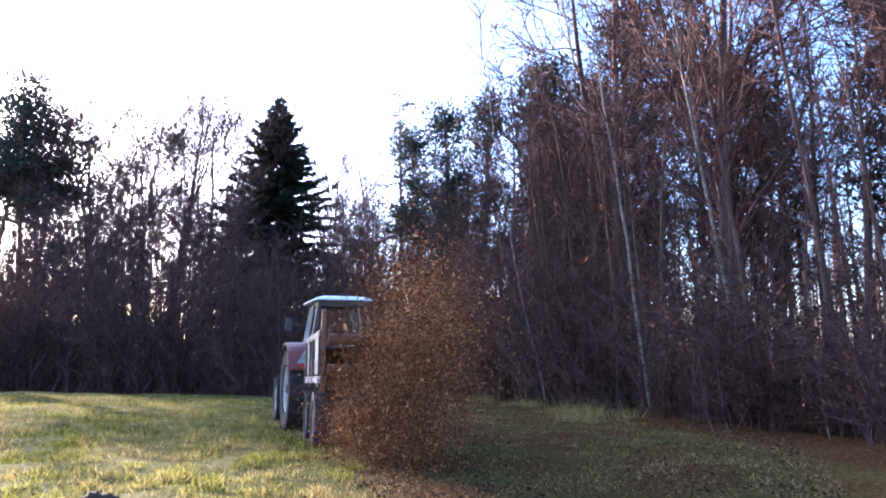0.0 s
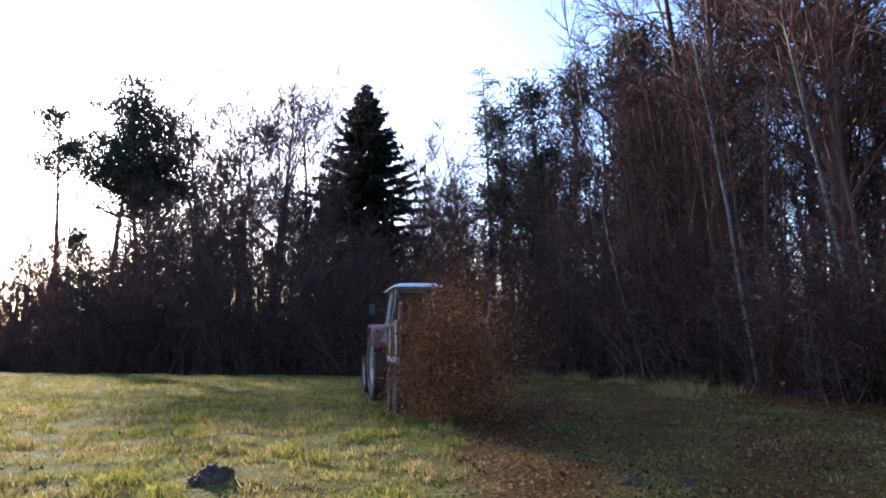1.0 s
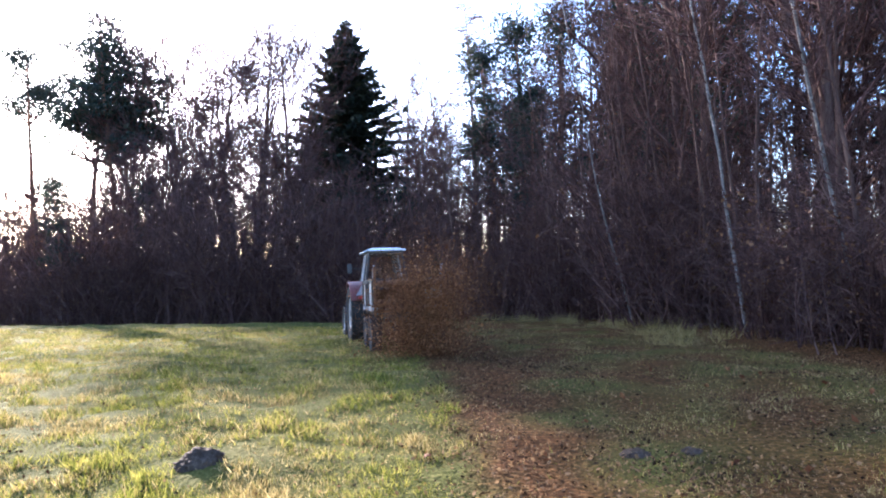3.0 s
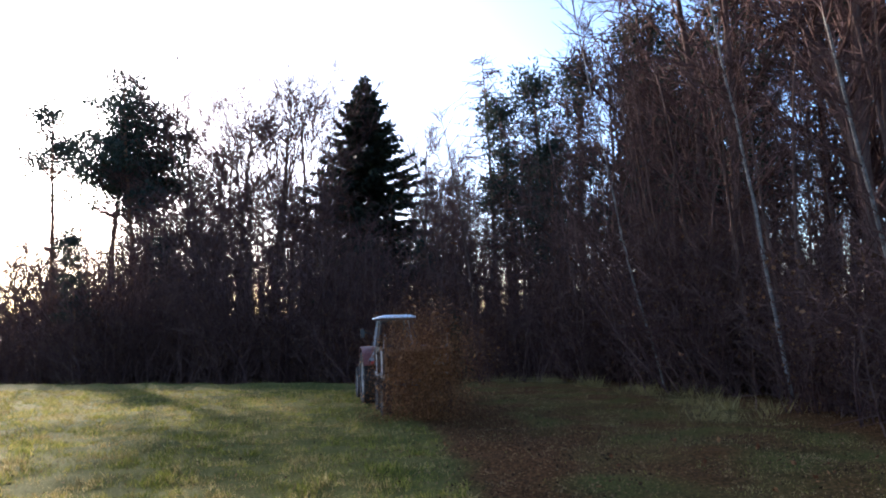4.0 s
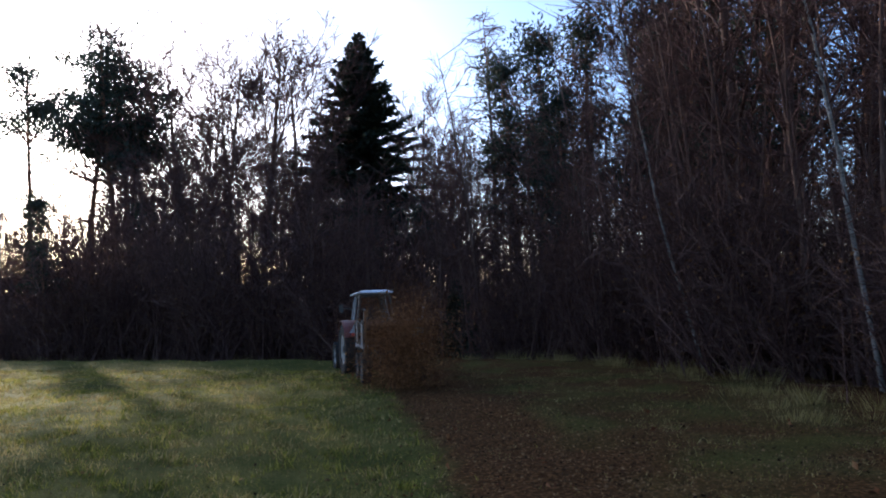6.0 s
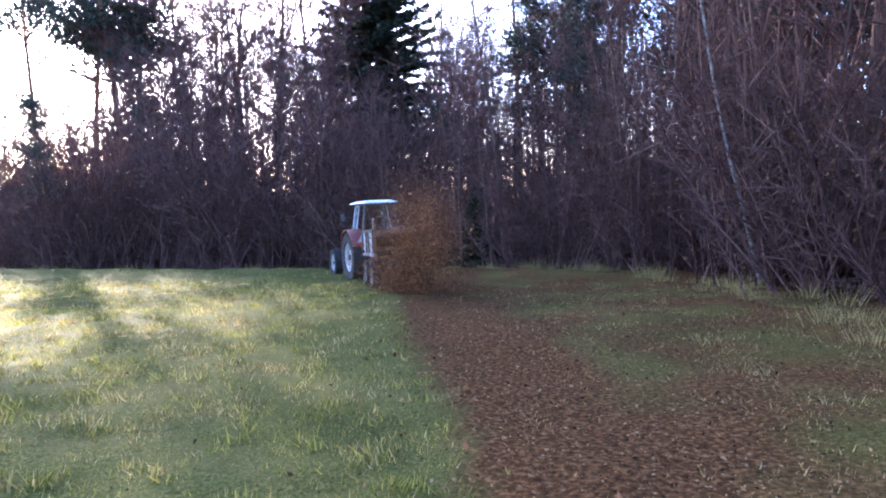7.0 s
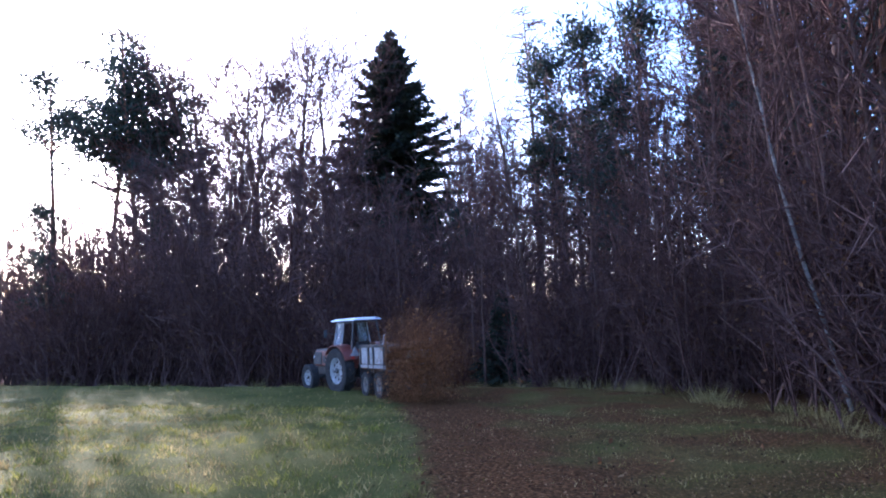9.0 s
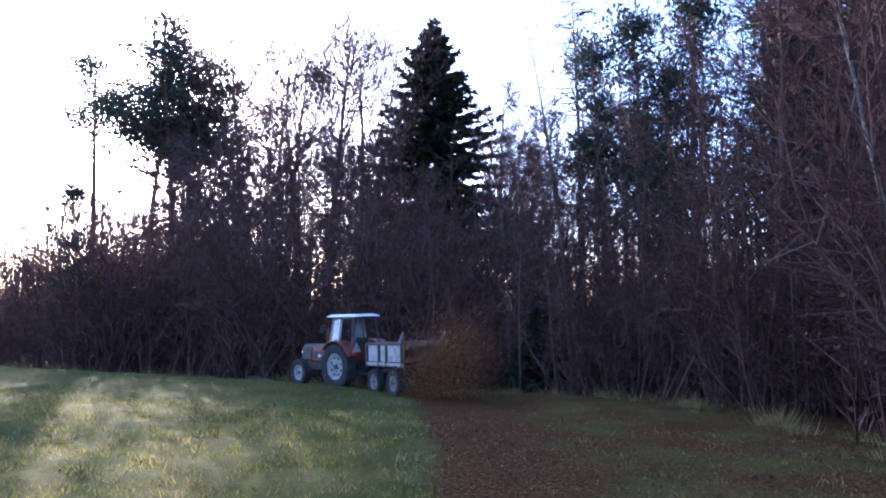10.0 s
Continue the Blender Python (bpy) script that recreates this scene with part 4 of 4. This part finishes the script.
    def pane(name, pts, label, mat):
        q = bmesh.new()
        a = [q.verts.new(p) for p in pts]
        nrm = (Vector(pts[1]) - Vector(pts[0])).cross(Vector(pts[2]) - Vector(pts[0])).normalized() * 0.006
        c = [q.verts.new(Vector(p) + nrm) for p in pts]
        q.faces.new(a[::-1])
        q.faces.new(c)
        for i in range(4):
            q.faces.new((a[i], a[(i + 1) % 4], c[(i + 1) % 4], c[i]))
        return part(name, q, mat, top, label)

    pane("windscreen", [(-0.48, 0.8, 1.42), (0.48, 0.8, 1.42), (0.36, 0.75, 2.22), (-0.36, 0.75, 2.22)], "front windscreen", CLEAR_GLASS)
    for s in (-1, 1):
        pane("door_glass", [(s * 0.57, 0.22, 1.3), (s * 0.52, 0.78, 1.34), (s * 0.375, 0.73, 2.22), (s * 0.41, 0.22, 2.22)], "slightly dusty cab door glass, sky reflection put into its pale colour", DUSTY_SKY_GLASS)
        b = bmesh.new()
        frame_at = [(s * 0.585, 0.2, 1.28), (s * 0.535, 0.8, 1.32), (s * 0.39, 0.75, 2.24), (s * 0.425, 0.2, 2.24)]
        for p, q in zip(frame_at, frame_at[1:] + frame_at[:1]):
            bar(b, p, q, 0.02, 6)
        part("door_frame", b, GREY_PANEL, top, "pale grey door frame")
        b = bmesh.new()
        bar(b, (s * 0.59, 0.3, 1.5), (s * 0.6, 0.3, 1.64), 0.016, 6)
        part("door_handle", b, STEEL, top)
    # seat and steering wheel
    b = bmesh.new()
    box(b, -0.24, 0.24, -0.25, 0.22, 1.12, 1.24, 0.04)
    box(b, -0.24, 0.24, -0.3, -0.2, 1.22, 1.62, 0.04)
    box(b, -0.12, 0.12, -0.15, 0.15, 0.98, 1.13, 0.02)
    part("driver_seat", b, RUBBER, top, "black padded seat")
    b = bmesh.new()
    tor = 20
    for i in range(tor):
        a0, a1 = 2 * math.pi * i / tor, 2 * math.pi * (i + 1) / tor
        bar(b, (0.19 * math.cos(a0), 0.6 + 0.17 * math.sin(a0), 1.5 + 0.09 * math.sin(a0)), (0.19 * math.cos(a1), 0.6 + 0.17 * math.sin(a1), 1.5 + 0.09 * math.sin(a1)), 0.014, 6)
    bar(b, (0, 0.6, 1.5), (0, 0.85, 1.05), 0.02, 8)
    bar(b, (-0.18, 0.6, 1.5), (0.18, 0.6, 1.5), 0.012, 6)
    part("steering_wheel", b, RUBBER, top)
    # slow-vehicle triangle
    b = bmesh.new()
    for size, y in ((0.2, -0.86), (0.13, -0.865)):
        tri = [Vector((-0.66 + size * math.cos(a), y, 1.3 + size * math.sin(a))) for a in (radians(90), radians(210), radians(330))]
        f0 = [b.verts.new(p) for p in tri]
        f1 = [b.verts.new(p + Vector((0, 0.012, 0))) for p in tri]
        b.faces.new(f0)
        b.faces.new(f1[::-1])
        for i in range(3):
            b.faces.new((f0[i], f1[i], f1[(i + 1) % 3], f0[(i + 1) % 3]))
    part("warning_triangle", b, GREY_PANEL, top, "pale triangular warning plate")
    b = bmesh.new()
    beam(b, (-0.47, 0.78, 1.9), (-0.78, 0.82, 1.95), 0.02, 0.02)
    box(b, -0.86, -0.74, 0.8, 0.83, 1.8, 2.05, 0.01)
    part("mirror", b, STEEL, top)
    for s in (-1, 1):
        b = bmesh.new()
        beam(b, (s * 0.35, -0.25, 0.55), (s * 0.42, -1.05, 0.5), 0.05, 0.07)
        part("lift_arm", b, STEEL, top)
    b = bmesh.new()
    bar(b, (0, -0.3, 0.95), (0, -1.0, 0.95), 0.03, 8)
    part("top_link", b, STEEL, top)
    return top, wheels


def build_spreader():
    """A box spreader on four small wheels, pale side panels, beaters behind; origin under the tractor's rear axle."""
    top = tagged(new("spreader"), "pale-sided box spreader hitched behind the tractor, throwing mulch", "spreader")
    L, R, F, B = -0.7, 0.72, -1.9, -4.0
    wheels = [(wheel(top, x, y, r, 0.22, DUSTY_RIM, 14, 0.6), r) for x in (L + 0.04, R - 0.04) for y, r in ((-2.3, 0.37), (-3.45, 0.38))]
    for x in (L, R):
        for f0, f1 in ((0.04, 0.31), (0.39, 0.53), (0.59, 0.93)):
            b = bmesh.new()
            box(b, x - 0.025, x + 0.025, F - (F - B) * f1, F - (F - B) * f0, 0.97, 1.44, 0.01)
            part("side_panel", b, GREY_PANEL, top, "pale grey side panel")
        for f in (0.0, 0.35, 0.56, 0.97):
            y0 = F - (F - B) * f
            b = bmesh.new()
            o = -0.04 if x < 0 else 0.04
            box(b, x + o - 0.02, x + o + 0.02, y0 - 0.035, y0 + 0.035, 0.8, 1.5, 0.006)
            part("stake", b, STEEL, top)
        for z, mat in ((0.9, GREY_PANEL), (1.48, STEEL)):
            b = bmesh.new()
            box(b, x - 0.05, x + 0.05, B, F, z - 0.045, z + 0.045, 0.01)
            part("rail", b, mat, top)
        b = bmesh.new()
        beam(b, (x, B - 0.02, 0.75), (x, B - 0.02, 1.76), 0.05, 0.05)
        part("rear_post", b, RUSTY, top, "upright rusty rear post")
        b = bmesh.new()
        beam(b, (x, B + 0.22, 1.5), (x, B + 0.03, 1.78), 0.04, 0.03)
        part("brace", b, GREY_PANEL, top, "pale brace of the rear post")
        for y in (-2.3, -3.45):
            b = bmesh.new()
            beam(b, (x * 0.76, y, 0.37), (x * 0.76, y, 0.86), 0.06, 0.08)
            beam(b, (x * 0.76, y, 0.37), (x * 0.96, y, 0.37), 0.06, 0.06)
            part("axle_leg", b, STEEL, top)
    b = bmesh.new()
    box(b, L, R, B, F, 0.82, 0.88, 0.01)
    part("bed", b, RUSTY, top)
    b = bmesh.new()
    box(b, L + 0.03, R - 0.03, F - 0.05, F, 0.88, 1.52, 0.01)
    part("front_board", b, RUSTY, top)
    for z in (1.02, 1.4):
        b = bmesh.new()
        bar(b, (L + 0.05, B - 0.12, z), (R - 0.05, B - 0.12, z), 0.07, 10)
        for i in range(22):
            a, xx = i * 2.4, L + 0.12 + (R - L - 0.24) * i / 21
            beam(b, (xx, B - 0.12, z), (xx, B - 0.12 + 0.2 * math.cos(a), z + 0.2 * math.sin(a)), 0.03, 0.012)
        part("beater", b, RUSTY, top, "rusty beater drum with tines")
    b = bmesh.new()
    beam(b, (0, -0.45, 0.5), (0.3, F - 0.05, 0.7), 0.07, 0.07)
    beam(b, (0, -0.45, 0.5), (-0.3, F - 0.05, 0.7), 0.07, 0.07)
    part("drawbar", b, STEEL, top)
    # the load, heaped
    b = bmesh.new()
    bmesh.ops.create_grid(b, x_segments=26, y_segments=18, size=0.5)
    for v in b.verts:
        x, y = v.co.x, v.co.y
        v.co = Vector(((L + R) / 2 + x * (R - L - 0.1), (F + B) / 2 + y * (F - B - 0.12), 1.3 + 0.2 * (1 - 4 * x * x) * (1 - 3 * y * y) + 0.05 * noise.noise((x * 9, y * 9, 1))))
    part("load", b, EARTH, top, "dark brown heaped mulch load", smooth=True)
    return top, wheels


tractor, tractor_wheels = build_tractor()
spreader, spreader_wheels = build_spreader()
tractor.scale = spreader.scale = (0.94, 0.94, 0.94)


def mole_hill(x, y, r, h, seed):
    b = bmesh.new()
    bmesh.ops.create_icosphere(b, subdivisions=5, radius=1)
    for v in b.verts:
        k = 1 + 0.2 * noise.noise((v.co.x * 2.3 + seed, v.co.y * 2.3, v.co.z * 2.3)) + 0.15 * noise.noise((v.co.x * 7 + seed, v.co.y * 7, v.co.z * 7)) + 0.12 * noise.noise((v.co.x * 17 + seed, v.co.y * 17, v.co.z * 17))
        rise = max(v.co.z, 0.0) ** 1.7 * h * k if v.co.z > 0 else -0.03
        v.co = Vector((v.co.x * r * k, v.co.y * r * k, rise))
    me = bpy.data.meshes.new("mole_hill")
    b.to_mesh(me)
    b.free()
    me.materials.append(EARTH)
    me.polygons.foreach_set("use_smooth", np.ones(len(me.polygons), bool))
    ob = tagged(new("mole_hill", me), "small dark heap of crumbled earth in the grass", "molehill")
    ob.location = (x, y, float(lie(x, y)))


for x, y, r, h, seed in [(-2.86, 4.76, 0.19, 0.12, 0), (0.2, 5.5, 0.12, 0.05, 4), (0.62, 5.62, 0.11, 0.05, 7)]:
    mole_hill(x, y, r, h, seed)


def log(x, y, length, r, turn):
    rng = np.random.default_rng(3)
    seg = rod(rng, (-length / 2, 0, r * 0.7), (1, 0, 0), length, r, r * 0.7, 6, 0.05, 0.0)
    ob = tagged(new("fallen_log", joined("fallen_log", [tubes(seg, 9)], BARK)), "weathered fallen log lying at the wood's foot", "log")
    ob.matrix_basis = pose(x, y, float(lie(x, y)), 0, 0, turn)


log(-18.6, 33.8, 1.1, 0.07, 8)


# ---- the thrown mulch ----
def chip_cloud(seed, n, spread, coarse):
    """Shreds in the air: mostly fine, a few large ones."""
    rng = np.random.default_rng(seed)
    P = rng.normal(size=(n, 3)) * spread
    P[:, 2] -= 0.15 * np.abs(P[:, 0])
    size = 0.007 + 0.006 * rng.gamma(1.1, 1.0, n).clip(0, 5)
    size[: n // 30] *= coarse
    return joined("mulch_spray", [flakes(P, rng.normal(size=(n, 3)), size, 0.3, rng, 0.7)], MULCH)


SPRAY = []
for i in range(22):
    r_ = np.random.default_rng(200 + i)
    z = 0.1 + 1.5 * ((i * 0.414) % 1)
    wide = 0.24
    ob = tagged(new("mulch_spray", chip_cloud(100 + i, 6200, (wide * (1.3 if i % 3 == 0 else 0.9), 0.5, 0.5 if i % 3 == 0 else 0.36), 2.6)), "brown shredded mulch flying behind the spreader", "mulch", "thrown mulch", "stuff")
    SPRAY.append((ob, (-0.42 + 0.92 * ((i * 0.618) % 1), r_.uniform(-5.1, -4.25), z), r_.uniform(0, 6.3), r_.uniform(0.12, 0.35), r_.uniform(-60, 60)))

CHIPS = []
for i in range(80):
    r_ = np.random.default_rng(400 + i)
    v, f = flakes(np.array([[0, 0, 0.0], [0.01, 0.01, 0.02]]), r_.normal(size=(2, 3)), r_.uniform(0.04, 0.1, 2), 0.3, r_, 0.8)
    ob = tagged(new("flying_chip", joined("flying_chip", [(v, f)], MULCH)), "single brown chip flying through the air", "chip", "flying chips")
    CHIPS.append((ob, r_.uniform(-1.2, 8.5), (r_.uniform(-0.9, 3.4), r_.uniform(-2.4, -0.2), r_.uniform(2.6, 6.2)), r_.uniform(-200, 200)))


def stand(t):
    x, y, head = drive(t)
    f = np.array([-math.sin(radians(head)), math.cos(radians(head))])
    za, zb = float(lie(x, y)), float(lie(x + 2.2 * f[0], y + 2.2 * f[1]))
    return pose(x, y, za - 0.02, math.degrees(math.atan2(zb - za, 2.2)), 0, head)


def trail(t):
    """The spreader's place: it hangs on the drawbar and swings after the tractor."""
    m = stand(t)
    head = float(np.interp(t, [0, 3, 5.5, 6.5, 7.5, 8.0, 8.5, 9.0, 9.5, 10.0], [20.8, 23.5, 24.5, 26.5, 30, 32.5, 36.5, 41.5, 47.5, 53.5]))
    hitch = m @ Vector((0, -0.55, 0))
    tail = hitch - Vector((-math.sin(radians(head)), math.cos(radians(head)), 0)) * 2.2
    rise = math.degrees(math.atan2(float(lie(hitch.x, hitch.y)) - float(lie(tail.x, tail.y)), 2.2))
    return pose(hitch.x, hitch.y, float(lie(hitch.x, hitch.y)) - 0.02, rise, 0, head) @ pose(0, 0.55, 0)


def motions():
    times = [round(0.2 * i, 1) for i in range(51)]
    places = [stand(t) for t in times]
    gone = [0.0]
    for a, b in zip(places, places[1:]):
        gone.append(gone[-1] + (b.translation - a.translation).length)
    walk(tractor, list(zip(times, places)))
    towed = [trail(t) for t in times]
    walk(spreader, list(zip(times, towed)))
    for hub, r in tractor_wheels + spreader_wheels:
        x, y, z = hub.location
        walk(hub, [(t, pose(x, y, z, -math.degrees(s / (0.94 * r)), 0, 0)) for t, s in zip(times, gone)])
    for ob, (x, y, z), phase, swing, turn in SPRAY:
        rows = []
        for t, m in zip(times, towed):
            w = phase + 2.6 * t
            rows.append((t, m @ pose(x + 0.15 * math.sin(w * 0.7), y + swing * math.cos(w), z + swing * math.sin(w), 8 * math.sin(w), 0, turn * 0.5 * t)))
        walk(ob, rows)
    for ob, start, (vx, vy, vz), spin in CHIPS:
        m = trail(max(start, -2.0))
        p0, rows, rest = m @ Vector((0.2, -4.1, 1.15)), [], None
        v = m.to_3x3() @ Vector((vx, vy, vz))
        for t in times:
            if t < start:
                rows.append((t, trail(t) @ pose(0.1, -3.0, 1.25)))
                continue
            a = min(t - start, 2.2)
            p = p0 + v * a + Vector((0, 0, -4.2 * a * a))
            ground = float(lie(p.x, p.y)) + 0.02
            if p.z < ground and rest is None and a > 0.1:
                rest = Vector((p.x, p.y, ground))
            q = rest or p
            rows.append((t, pose(q.x, q.y, q.z, spin * a * 0.6, spin * a * 0.4, 0)))
        walk(ob, rows)


motions()
